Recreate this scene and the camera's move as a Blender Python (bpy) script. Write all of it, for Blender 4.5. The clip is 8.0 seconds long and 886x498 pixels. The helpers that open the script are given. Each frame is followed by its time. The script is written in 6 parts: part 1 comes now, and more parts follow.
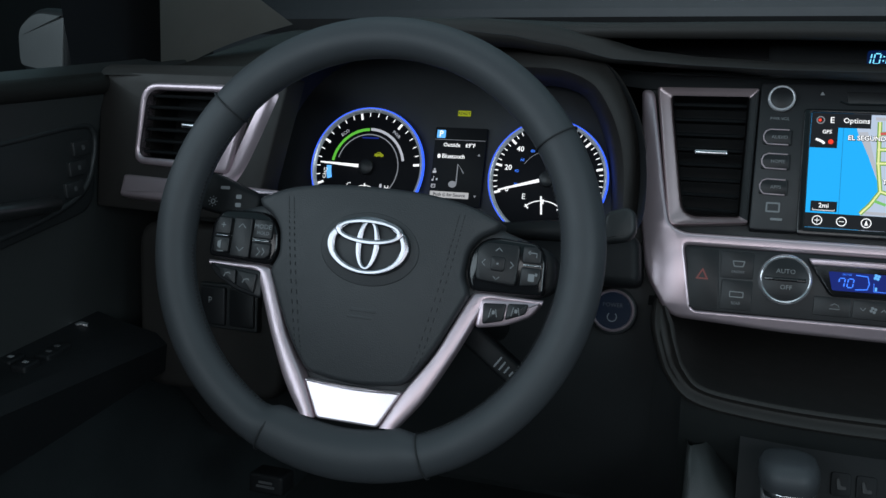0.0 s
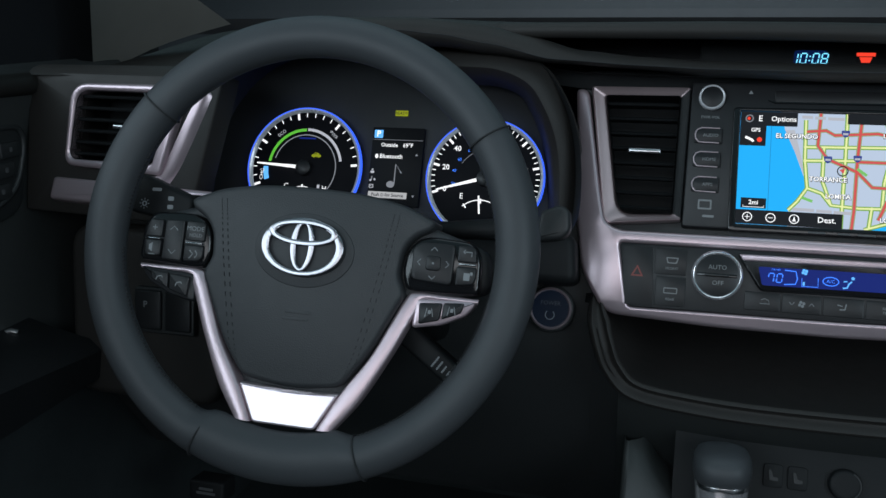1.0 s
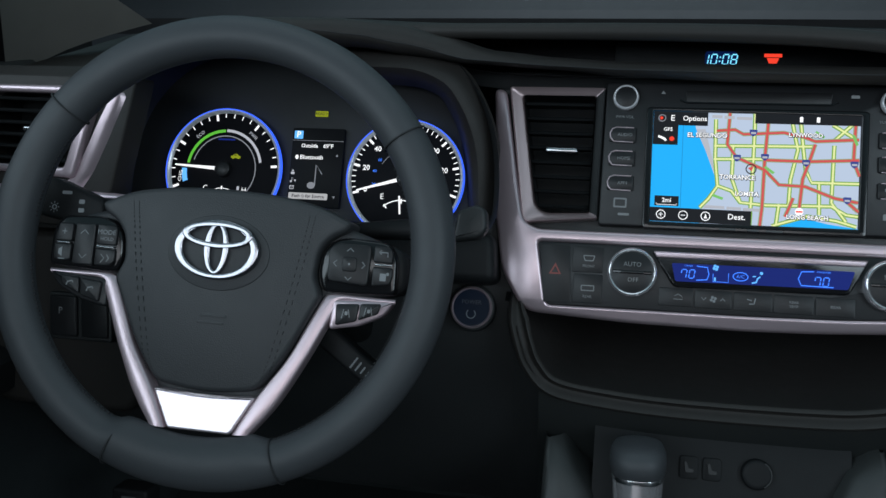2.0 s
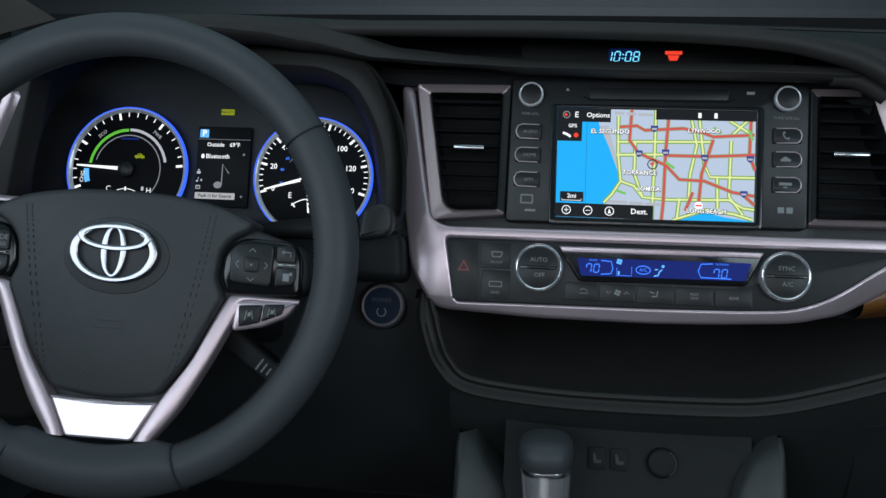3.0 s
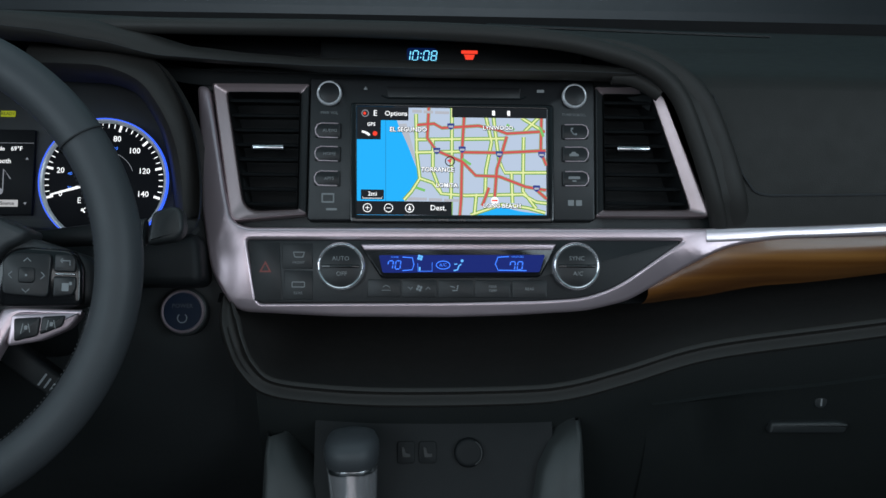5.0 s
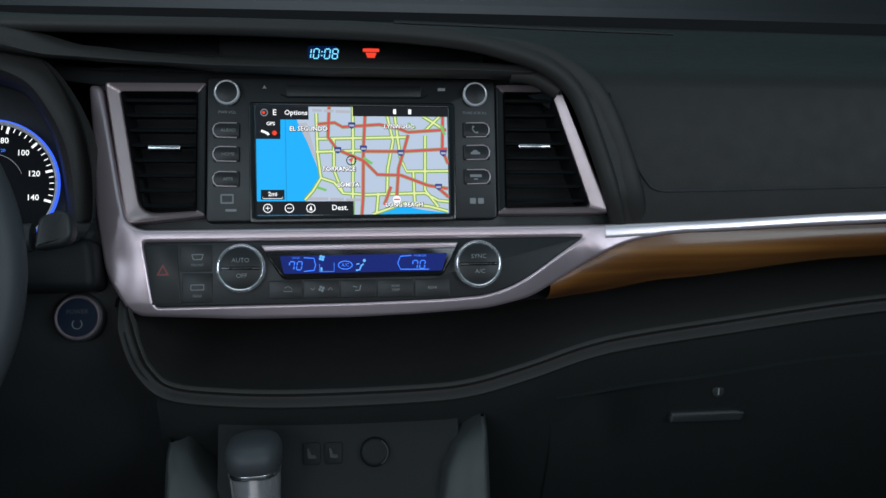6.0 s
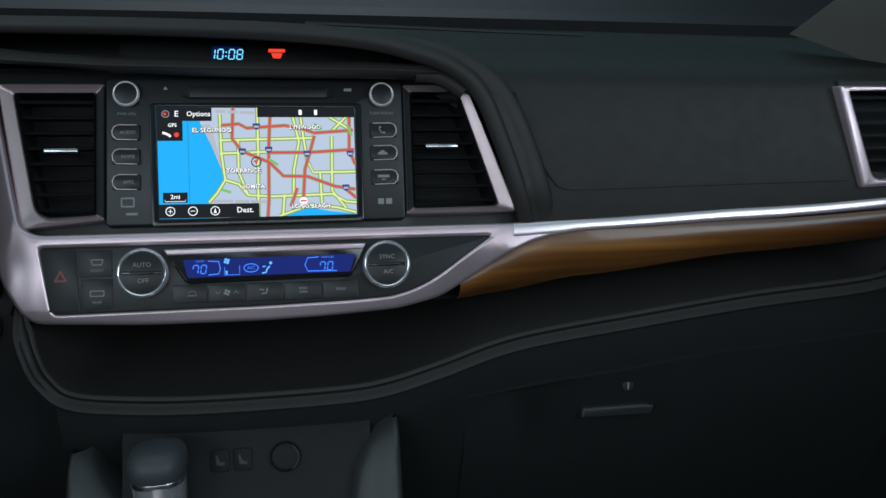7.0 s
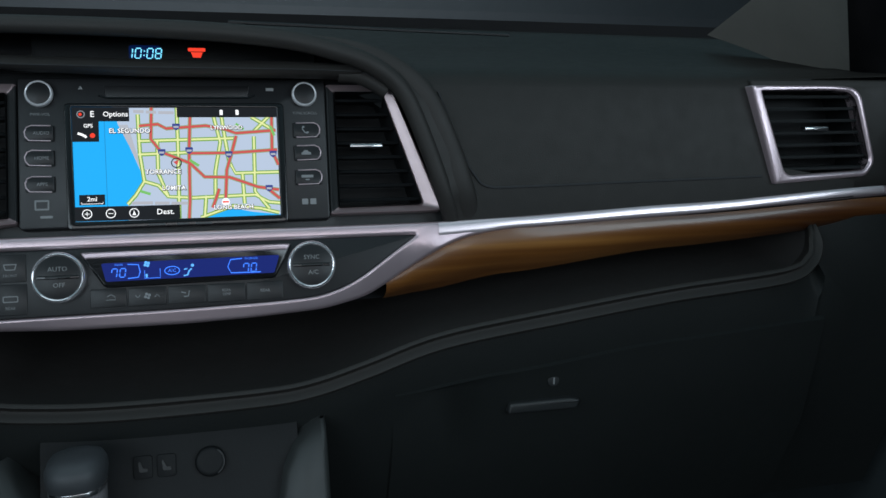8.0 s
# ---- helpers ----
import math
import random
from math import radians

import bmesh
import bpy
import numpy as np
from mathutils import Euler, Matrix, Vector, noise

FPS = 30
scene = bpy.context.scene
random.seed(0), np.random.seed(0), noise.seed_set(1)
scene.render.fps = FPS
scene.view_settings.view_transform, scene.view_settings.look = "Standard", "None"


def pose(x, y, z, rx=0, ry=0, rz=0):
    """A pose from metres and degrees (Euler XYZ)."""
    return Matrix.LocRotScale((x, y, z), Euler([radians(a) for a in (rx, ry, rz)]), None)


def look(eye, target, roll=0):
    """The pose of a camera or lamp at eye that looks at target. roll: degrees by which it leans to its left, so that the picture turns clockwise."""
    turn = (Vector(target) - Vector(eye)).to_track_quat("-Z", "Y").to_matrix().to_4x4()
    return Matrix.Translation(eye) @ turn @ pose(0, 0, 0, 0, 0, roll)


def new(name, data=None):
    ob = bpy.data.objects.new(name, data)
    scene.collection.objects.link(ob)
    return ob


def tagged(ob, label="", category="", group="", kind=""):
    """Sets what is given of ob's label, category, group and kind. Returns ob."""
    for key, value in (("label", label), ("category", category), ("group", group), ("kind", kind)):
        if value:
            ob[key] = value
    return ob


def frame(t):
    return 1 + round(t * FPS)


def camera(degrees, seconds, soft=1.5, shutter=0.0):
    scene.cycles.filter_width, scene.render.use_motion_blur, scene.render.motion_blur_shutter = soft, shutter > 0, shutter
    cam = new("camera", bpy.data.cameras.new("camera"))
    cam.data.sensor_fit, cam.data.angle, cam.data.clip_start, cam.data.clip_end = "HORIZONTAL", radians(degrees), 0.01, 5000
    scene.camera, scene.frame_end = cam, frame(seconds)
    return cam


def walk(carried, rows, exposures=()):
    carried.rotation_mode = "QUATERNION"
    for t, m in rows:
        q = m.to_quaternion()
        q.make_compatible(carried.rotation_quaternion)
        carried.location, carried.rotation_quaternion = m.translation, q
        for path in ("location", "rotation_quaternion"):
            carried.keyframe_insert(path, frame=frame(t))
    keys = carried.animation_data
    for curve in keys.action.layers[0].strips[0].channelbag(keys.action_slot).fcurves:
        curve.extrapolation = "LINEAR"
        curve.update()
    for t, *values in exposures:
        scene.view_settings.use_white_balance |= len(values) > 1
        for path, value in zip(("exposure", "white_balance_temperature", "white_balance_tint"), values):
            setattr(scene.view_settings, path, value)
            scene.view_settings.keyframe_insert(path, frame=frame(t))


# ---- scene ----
cam = camera(55.0, 8.0, soft=1.5)
PATH = [
    (0, (-0.155, -0.826, 0.795), (-0.774, 0.995, 0.246), -0.4),
    (0.5, (-0.149, -0.823, 0.794), (-0.72, 1.014, 0.247), -0.3),
    (1, (-0.141, -0.82, 0.793), (-0.657, 1.033, 0.247), -0.2),
    (2.5, (-0.102, -0.812, 0.793), (-0.431, 1.083, 0.244), 0.2),
    (3, (-0.088, -0.809, 0.795), (-0.345, 1.095, 0.24), 0.3),
    (3.5, (-0.076, -0.808, 0.793), (-0.256, 1.106, 0.243), 0.5),
    (4, (-0.059, -0.807, 0.796), (-0.164, 1.111, 0.24), 0.6),
    (4.5, (-0.047, -0.807, 0.794), (-0.063, 1.116, 0.244), 0.8),
    (6, (-0.002, -0.807, 0.802), (0.211, 1.098, 0.234), 1.3),
    (6.5, (0.018, -0.809, 0.804), (0.294, 1.088, 0.233), 1.3),
    (7, (0.03, -0.811, 0.798), (0.375, 1.079, 0.244), 1.4),
    (7.5, (0.039, -0.813, 0.803), (0.449, 1.061, 0.238), 1.6),
    (8, (0.042, -0.816, 0.799), (0.527, 1.044, 0.247), 1.8),
]
walk(cam, [(t, look(eye, target, roll)) for t, eye, target, roll in PATH])

# ---- world and light ----
world = bpy.data.worlds.new("studio_dark")
scene.world = world
world.use_nodes = True
world.node_tree.nodes["Background"].inputs[0].default_value = (0.108, 0.195, 0.225, 1)
world.node_tree.nodes["Background"].inputs[1].default_value = 1.15


def area_lamp(name, eye, target, w, h, watts, color):
    lamp = bpy.data.lights.new(name, "AREA")
    lamp.shape, lamp.size, lamp.size_y, lamp.energy, lamp.color = "RECTANGLE", w, h, watts, color
    ob = new(name, lamp)
    ob.matrix_world = look(eye, target)
    return ob


# added area lamps with no visible source, placed and tuned to light the cabin
area_lamp("fill_overhead", (-0.15, -0.22, 2.1), (-0.10, -0.12, 0.6), 1.7, 0.8, 3.5, (0.78, 0.91, 1.0))
area_lamp("fill_rear_left", (-1.65, -2.4, 1.40), (-0.4, -0.2, 0.6), 1.9, 1.0, 23.0, (0.725, 0.89, 1.0))
area_lamp("fill_rear_centre", (0.05, -2.9, 1.45), (0.0, -0.05, 0.5), 1.5, 0.7, 8.6, (0.90, 0.94, 1.0))
area_lamp("fill_rear_right", (1.85, -2.2, 1.45), (0.45, -0.05, 0.6), 1.5, 0.9, 24.0, (0.725, 0.89, 1.0))
# added from the driver side to lift the dark door
area_lamp("fill_driver_side", (-2.6, -1.1, 1.60), (-0.5, -0.15, 0.6), 1.2, 1.1, 13.0, (0.725, 0.89, 1.0))
# added out of view to brighten the wall beyond the windscreen
area_lamp("fill_backdrop", (0.0, 3.6, 2.6), (0.0, 5.0, 1.0), 3.0, 0.4, 80.0, (0.90, 0.97, 1.0))


# ---- materials ----
def mat(name, color, rough=0.5, metal=0.0, grain=0.0, grain_scale=900.0, vary=0.12, vary_scale=14.0, coat=0.0, cells=False, spec=0.5):
    m = bpy.data.materials.new(name)
    m.use_nodes = True
    nt = m.node_tree
    b = nt.nodes["Principled BSDF"]
    b.inputs["Roughness"].default_value = rough
    b.inputs["Metallic"].default_value = metal
    b.inputs["Coat Weight"].default_value = coat
    b.inputs["Specular IOR Level"].default_value = spec
    b.inputs["Coat Roughness"].default_value = 0.08
    co = nt.nodes.new("ShaderNodeTexCoord")
    n1 = nt.nodes.new("ShaderNodeTexNoise")
    n1.inputs["Scale"].default_value = vary_scale
    n1.inputs["Detail"].default_value = 6
    nt.links.new(co.outputs["Object"], n1.inputs["Vector"])
    mix = nt.nodes.new("ShaderNodeMix")
    mix.data_type = "RGBA"
    lo = [c * (1 - vary) for c in color]
    hi = [min(1, c * (1 + vary)) for c in color]
    mix.inputs[6].default_value, mix.inputs[7].default_value = (*lo, 1), (*hi, 1)
    nt.links.new(n1.outputs["Fac"], mix.inputs[0])
    nt.links.new(mix.outputs[2], b.inputs["Base Color"])
    mr = nt.nodes.new("ShaderNodeMapRange")
    mr.inputs["To Min"].default_value, mr.inputs["To Max"].default_value = rough * 0.88, min(1, rough * 1.12)
    n3 = nt.nodes.new("ShaderNodeTexNoise")
    n3.inputs["Scale"].default_value = vary_scale * 5
    nt.links.new(co.outputs["Object"], n3.inputs["Vector"])
    nt.links.new(n3.outputs["Fac"], mr.inputs["Value"])
    nt.links.new(mr.outputs[0], b.inputs["Roughness"])
    if grain:
        if cells:
            g = nt.nodes.new("ShaderNodeTexVoronoi")
            out = g.outputs["Distance"]
        else:
            g = nt.nodes.new("ShaderNodeTexNoise")
            g.inputs["Detail"].default_value = 3
            out = g.outputs["Fac"]
        g.inputs["Scale"].default_value = grain_scale
        nt.links.new(co.outputs["Object"], g.inputs["Vector"])
        bump = nt.nodes.new("ShaderNodeBump")
        bump.inputs["Strength"].default_value = grain
        bump.inputs["Distance"].default_value = 0.0006
        nt.links.new(out, bump.inputs["Height"])
        nt.links.new(bump.outputs[0], b.inputs["Normal"])
    return m


def glow(name, color, strength=1.0):
    m = bpy.data.materials.new(name)
    m.use_nodes = True
    b = m.node_tree.nodes["Principled BSDF"]
    b.inputs["Base Color"].default_value = (0.004, 0.004, 0.004, 1)
    b.inputs["Roughness"].default_value = 0.5
    b.inputs["Specular IOR Level"].default_value = 0.12
    b.inputs["Emission Color"].default_value = (*color, 1)
    b.inputs["Emission Strength"].default_value = strength
    return m


M_SOFT = mat("soft_touch_black", (0.0235, 0.0215, 0.0200), 0.58, spec=0.36, grain=0.14, grain_scale=900, cells=True)
M_PAD = mat("dash_pad_grained", (0.0132, 0.0124, 0.0110), 0.60, spec=0.38, grain=0.18, grain_scale=900, cells=True)
M_HARD = mat("hard_plastic_black", (0.020, 0.022, 0.023), 0.48, grain=0.25, grain_scale=1100)
M_GLOSS = mat("gloss_black_plastic", (0.008, 0.008, 0.009), 0.16, vary=0.05)
M_SATIN = mat("satin_black_plastic", (0.014, 0.0145, 0.016), 0.38, spec=0.36, grain=0.08, grain_scale=1500)
M_LEATHER = mat("wheel_leather_charcoal", (0.049, 0.053, 0.058), 0.52, grain=0.10, grain_scale=950, cells=True, vary=0.10, spec=0.4)
M_WPAD = mat("wheel_pad_charcoal", (0.034, 0.036, 0.039), 0.52, grain=0.20, grain_scale=900, cells=True)
M_THREAD = mat("stitch_thread", (0.022, 0.023, 0.025), 0.8)
M_SILVER = mat("satin_silver_paint", (0.62, 0.495, 0.535), 0.32, metal=0.72, grain=0.05, grain_scale=2200, vary=0.05)
M_CHROME = mat("chrome", (0.85, 0.85, 0.87), 0.20, metal=1.0, vary=0.03)
M_RING = mat("satin_chrome_ring", (0.80, 0.80, 0.83), 0.28, metal=0.35, vary=0.04)
M_BLACKOUT = mat("black_moulded_plastic", (0.010, 0.011, 0.012), 0.55, grain=0.3, grain_scale=900, spec=0.22)
M_DULLCHROME = mat("brushed_chrome", (0.55, 0.55, 0.57), 0.22, metal=1.0, vary=0.06)
# lighter copy of the satin silver, for faces that reflect bright light
M_PLATE = mat("satin_silver_lightened", (0.83, 0.725, 0.765), 0.30, metal=0.72, vary=0.04)
M_KNOB = mat("polished_chrome_ring", (0.88, 0.85, 0.88), 0.15, metal=0.80, vary=0.04)
# chrome darkened in colour to hold down the lamps' white reflection on the emblem
M_EMBLEM = mat("emblem_chrome_darkened", (0.38, 0.37, 0.40), 0.20, metal=1.0, vary=0.08)
M_CLUSTER = mat("cluster_hood_black", (0.015, 0.016, 0.018), 0.62, grain=0.2, grain_scale=900)
M_CONSOLE = mat("console_grey_plastic", (0.034, 0.037, 0.037), 0.5, grain=0.2, grain_scale=900)
M_PILLAR = mat("pillar_fabric_greige", (0.21, 0.20, 0.18), 0.85, grain=0.5, grain_scale=1400)
M_CARPET = mat("black_carpet", (0.028, 0.034, 0.036), 0.95, spec=0.1, grain=1.0, grain_scale=500, vary=0.3)
M_STUDIO = mat("studio_paint_dark", (0.045, 0.052, 0.060), 0.8, grain=0.1, grain_scale=60, vary=0.15, vary_scale=2)
# studio wall darkened in colour so the view past the driver window stays black
M_STUDIO_BLACK = mat("studio_paint_blackened", (0.010, 0.012, 0.013), 0.9, grain=0.3, grain_scale=60, vary=0.3, vary_scale=3, spec=0.1)
M_MIRROR = mat("mirror_reflection_grey", (0.13, 0.135, 0.135), 0.35, metal=0.3, vary=0.06)
M_HANDLE = mat("dark_satin_metal", (0.16, 0.16, 0.165), 0.34, metal=0.9, vary=0.08)
# hard plastic lightened and warmed in colour for the brownish reflection in the shelf
M_SHELF = mat("shelf_plastic_lightened", (0.033, 0.030, 0.029), 0.60, grain=0.25, grain_scale=900)
M_LOWER = mat("lower_dash_black", (0.0122, 0.0142, 0.0142), 0.62, grain=0.2, grain_scale=900, cells=True, spec=0.22)
# darker copy of the satin silver that tones down reflections on sloped vent frames
M_VENT = mat("satin_silver_darkened", (0.47, 0.365, 0.375), 0.38, metal=0.72, vary=0.06)
M_FRIT = mat("windscreen_frit_black", (0.004, 0.004, 0.005), 0.45)
M_LABEL = mat("printed_legend_grey", (0.23, 0.24, 0.25), 0.6, vary=0.05)
M_LABEL_DIM = mat("printed_legend_dim", (0.23, 0.235, 0.24), 0.6, vary=0.05)
M_LABEL_FAINT = mat("printed_legend_faint", (0.07, 0.072, 0.075), 0.6, vary=0.05)
M_LABEL_RED = mat("printed_legend_red", (0.32, 0.07, 0.06), 0.6, vary=0.05)
M_DIAL = mat("dial_face_black", (0.004, 0.004, 0.006), 0.65, spec=0.12)


def wood_material():
    m = mat("striped_wood_veneer", (0.2, 0.09, 0.03), 0.34, coat=0.25)
    nt = m.node_tree
    b = nt.nodes["Principled BSDF"]
    co = nt.nodes.new("ShaderNodeTexCoord")
    mp = nt.nodes.new("ShaderNodeMapping")
    mp.inputs["Scale"].default_value = (1.3, 26, 46)
    mp.inputs["Rotation"].default_value = (0, radians(4), 0)
    n = nt.nodes.new("ShaderNodeTexNoise")
    n.inputs["Scale"].default_value = 1.0
    n.inputs["Detail"].default_value = 8
    n.inputs["Roughness"].default_value = 0.52
    r = nt.nodes.new("ShaderNodeValToRGB")
    e = r.color_ramp.elements
    e[0].position, e[0].color = 0.33, (0.062, 0.019, 0.005, 1)
    e[1].position, e[1].color = 0.68, (0.29, 0.125, 0.030, 1)
    mid = e.new(0.5)
    mid.color = (0.150, 0.055, 0.0125, 1)
    nt.links.new(co.outputs["Object"], mp.inputs["Vector"])
    nt.links.new(mp.outputs[0], n.inputs["Vector"])
    nt.links.new(n.outputs["Fac"], r.inputs["Fac"])
    nt.links.new(r.outputs["Color"], b.inputs["Base Color"])
    return m


M_WOOD = wood_material()


def glass_material():
    m = bpy.data.materials.new("windscreen_glass")
    m.use_nodes = True
    b = m.node_tree.nodes["Principled BSDF"]
    b.inputs["Base Color"].default_value = (0.85, 0.9, 0.9, 1)
    b.inputs["Roughness"].default_value = 0.02
    b.inputs["Transmission Weight"].default_value = 1.0
    b.inputs["IOR"].default_value = 1.02
    return m


M_GLASS = glass_material()
G_WHITE = glow("lit_white", (0.95, 0.97, 1.0), 1.15)
G_LITE = glow("lit_light_grey", (0.55, 0.57, 0.64), 0.85)
G_GREY = glow("lit_grey", (0.28, 0.30, 0.34), 0.8)
G_BLUE = glow("lit_ring_blue", (0.04, 0.13, 1.0), 1.35)
G_PALE = glow("bevel_glint_pale_blue", (0.30, 0.40, 0.85), 0.55)
G_CYAN = glow("lit_cyan", (0.12, 0.45, 1.0), 1.2)
G_GREEN = glow("lit_green", (0.14, 0.62, 0.06), 0.8)
G_YELLOW = glow("lit_yellow_green", (0.50, 0.58, 0.02), 0.5)
G_RED = glow("lit_red", (1.0, 0.06, 0.03), 1.0)
G_SEA = glow("map_sea_blue", (0.015, 0.45, 1.0), 1.0)
G_SEA2 = glow("map_sea_edge", (0.015, 0.30, 0.70), 0.9)
G_LAND = glow("map_land_grey", (0.50, 0.60, 0.76), 1.0)
G_LAND2 = glow("map_land_light", (0.50, 0.53, 0.60), 0.95)
G_ROADY = glow("map_road_yellow", (0.20, 0.42, 0.07), 0.95)
G_ROADG = glow("map_road_green", (0.22, 0.62, 0.16), 0.9)
G_ROADC = glow("map_road_core", (0.82, 0.88, 0.40), 1.0)
G_ROADR = glow("map_road_red", (0.72, 0.10, 0.10), 0.9)
G_ROADE = glow("map_road_edge", (0.30, 0.42, 0.22), 0.9)
G_SHIELD = glow("map_shield_blue", (0.05, 0.08, 0.35), 0.8)
G_BAR = glow("screen_bar_dark", (0.012, 0.014, 0.018), 0.8)
G_LCD = glow("lcd_backlight_blue", (0.007, 0.019, 0.19), 0.9)
G_LCDTXT = glow("lcd_segment_blue", (0.050, 0.21, 1.0), 1.4)
G_CLOCK = glow("clock_segment_cyan", (0.20, 0.72, 1.0), 1.3)
G_CLOCKBACK = glow("clock_backlight_blue", (0.002, 0.014, 0.085), 0.6)
G_INFO = glow("info_screen_dark", (0.001, 0.0015, 0.003), 0.5)
G_START = glow("start_button_blue", (0.004, 0.010, 0.026), 0.35)


# ---- mesh helpers ----
def frame_at(x, y, z, tilt=0.0, turn=0.0):
    """Local x right, y up along a face that leans back by tilt, z out of the face towards the seats."""
    return Matrix.Translation((x, y, z)) @ pose(0, 0, 0, 0, 0, turn) @ pose(0, 0, 0, 90 - tilt, 0, 0)


def thing(name, m, label, category, group="", kind=""):
    ob = new(name)
    ob.matrix_world = m
    ob.empty_display_size = 0.02
    return tagged(ob, label, category, group, kind)


def part(name, bm, material, parent, label="", smooth=50, flat_cap=False):
    me = bpy.data.meshes.new(name)
    bmesh.ops.recalc_face_normals(bm, faces=bm.faces[:])
    if smooth:
        for f in bm.faces:
            k = len(f.verts)
            f.smooth = not (flat_cap and k > 6)
        lim = radians(smooth)
        for e in bm.edges:
            if len(e.link_faces) == 2 and e.calc_face_angle(0) > lim:
                e.smooth = False
    bm.to_mesh(me)
    bm.free()
    me.materials.append(material)
    ob = new(name, me)
    if parent is not None:
        ob.parent = parent
    if label:
        ob["label"] = label
    return ob


def rpoly(corners, r=0.004, n=5):
    """A polygon with rounded corners. r: one radius, or one a corner."""
    out, k = [], len(corners)
    rs = r if isinstance(r, (list, tuple)) else [r] * k
    for i, c in enumerate(corners):
        c = Vector(c)
        a, b = Vector(corners[i - 1]) - c, Vector(corners[(i + 1) % k]) - c
        d = min(rs[i], a.length * 0.49, b.length * 0.49)
        p, q = c + a.normalized() * d, c + b.normalized() * d
        for j in range(n + 1):
            t = j / n
            v = p * (1 - t) ** 2 + c * 2 * t * (1 - t) + q * t * t
            out.append((v.x, v.y))
    return out


def rect(x0, y0, x1, y1, r=0.002, n=3):
    return rpoly([(x0, y0), (x1, y0), (x1, y1), (x0, y1)], r, n)


def circle(cx, cy, r, n=32, ry=None):
    ry = ry or r
    return [(cx + r * math.cos(2 * math.pi * i / n), cy + ry * math.sin(2 * math.pi * i / n)) for i in range(n)]


def area2(pts):
    return sum(pts[i - 1][0] * p[1] - p[0] * pts[i - 1][1] for i, p in enumerate(pts)) / 2


def inset(pts, d):
    """Moves an outline inwards by d."""
    s = 1 if area2(pts) > 0 else -1
    out, k = [], len(pts)
    for i, p in enumerate(pts):
        a, b = Vector(p) - Vector(pts[i - 1]), Vector(pts[(i + 1) % k]) - Vector(p)
        na = Vector((-a.y, a.x)).normalized() if a.length > 1e-9 else Vector((0, 0))
        nb = Vector((-b.y, b.x)).normalized() if b.length > 1e-9 else Vector((0, 0))
        v = na + nb
        if v.length < 1e-6:
            v = na
        v = v.normalized()
        c = max(0.5, v.dot(na) if na.length else 1)
        out.append((p[0] + v.x * d * s / c, p[1] + v.y * d * s / c))
    return out


def plate(outline, z0, z1, bev=0.0, holes=(), bm=None, steps=2):
    """An outline with thickness from z0 to z1, with a rounded front edge and holes through it."""
    bm = bm or bmesh.new()
    fill = []
    for ring, sign in [(outline, 1)] + [(h, -1) for h in holes]:
        levels = [(0.0, z0)]
        if bev:
            for j in range(steps + 1):
                a = math.pi / 2 * j / steps
                levels.append((bev * (1 - math.cos(a)), z1 - bev + bev * math.sin(a)))
        else:
            levels.append((0.0, z1))
        rows = []
        for d, z in levels:
            pts = inset(ring, d * sign) if d else ring
            rows.append([bm.verts.new((x, y, z)) for x, y in pts])
        k = len(ring)
        for a, b in zip(rows, rows[1:]):
            for i in range(k):
                bm.faces.new((a[i - 1], a[i], b[i], b[i - 1]))
        fill.append(rows[-1])
    if holes:
        edges = []
        for row in fill:
            for i in range(len(row)):
                edges.append(bm.edges.get((row[i - 1], row[i])) or bm.edges.new((row[i - 1], row[i])))
        bmesh.ops.triangle_fill(bm, use_beauty=True, use_dissolve=False, edges=edges)
    else:
        bm.faces.new(fill[0])
    return bm


def flat(outline, z, bm=None):
    bm = bm or bmesh.new()
    bm.faces.new([bm.verts.new((x, y, z)) for x, y in outline])
    return bm


def loft(rows, bm=None, closed=False, caps=False):
    bm = bm or bmesh.new()
    vs = [[bm.verts.new(p) for p in row] for row in rows]
    for a, b in zip(vs, vs[1:]):
        k = len(a)
        for i in range(0 if closed else 1, k):
            bm.faces.new((a[i - 1], a[i], b[i], b[i - 1]))
    if caps:
        bm.faces.new(vs[0])
        bm.faces.new(vs[-1])
    return bm


def smooth_path(pts, n=6, closed=False):
    """Catmull-Rom through points."""
    P = [Vector(p) for p in pts]
    k, out = len(P), []
    for i in range(k if closed else k - 1):
        if closed:
            a, b, c, d = P[i - 1], P[i], P[(i + 1) % k], P[(i + 2) % k]
        else:
            a, b, c, d = P[max(0, i - 1)], P[i], P[i + 1], P[min(k - 1, i + 2)]
        for j in range(n):
            t = j / n
            out.append(0.5 * ((2 * b) + (c - a) * t + (2 * a - 5 * b + 4 * c - d) * t * t + (3 * b - a - 3 * c + d) * t ** 3))
    if not closed:
        out.append(P[-1])
    return out


def tube(path, r, n=10, closed=False, flat_z=1.0, up=(0, -1, 0), bm=None, taper=None):
    """A round bar along a path; flat_z squeezes it along up."""
    bm = bm or bmesh.new()
    path, rows, k = [Vector(p) for p in path], [], len(path)
    up = Vector(up)
    for i, p in enumerate(path):
        a = path[i - 1] if (closed or i) else p
        b = path[(i + 1) % k] if (closed or i < k - 1) else p
        t = (b - a).normalized()
        s = t.cross(up).normalized()
        u = s.cross(t).normalized()
        rr = r * (taper(i / (k - 1)) if taper else 1)
        rows.append([p + (s * math.cos(2 * math.pi * j / n) + u * flat_z * math.sin(2 * math.pi * j / n)) * rr for j in range(n)])
    if closed:
        rows.append(rows[0])
    loft(rows, bm, closed=True, caps=not closed)
    if closed:
        bmesh.ops.remove_doubles(bm, verts=bm.verts[:], dist=1e-6)
    return bm


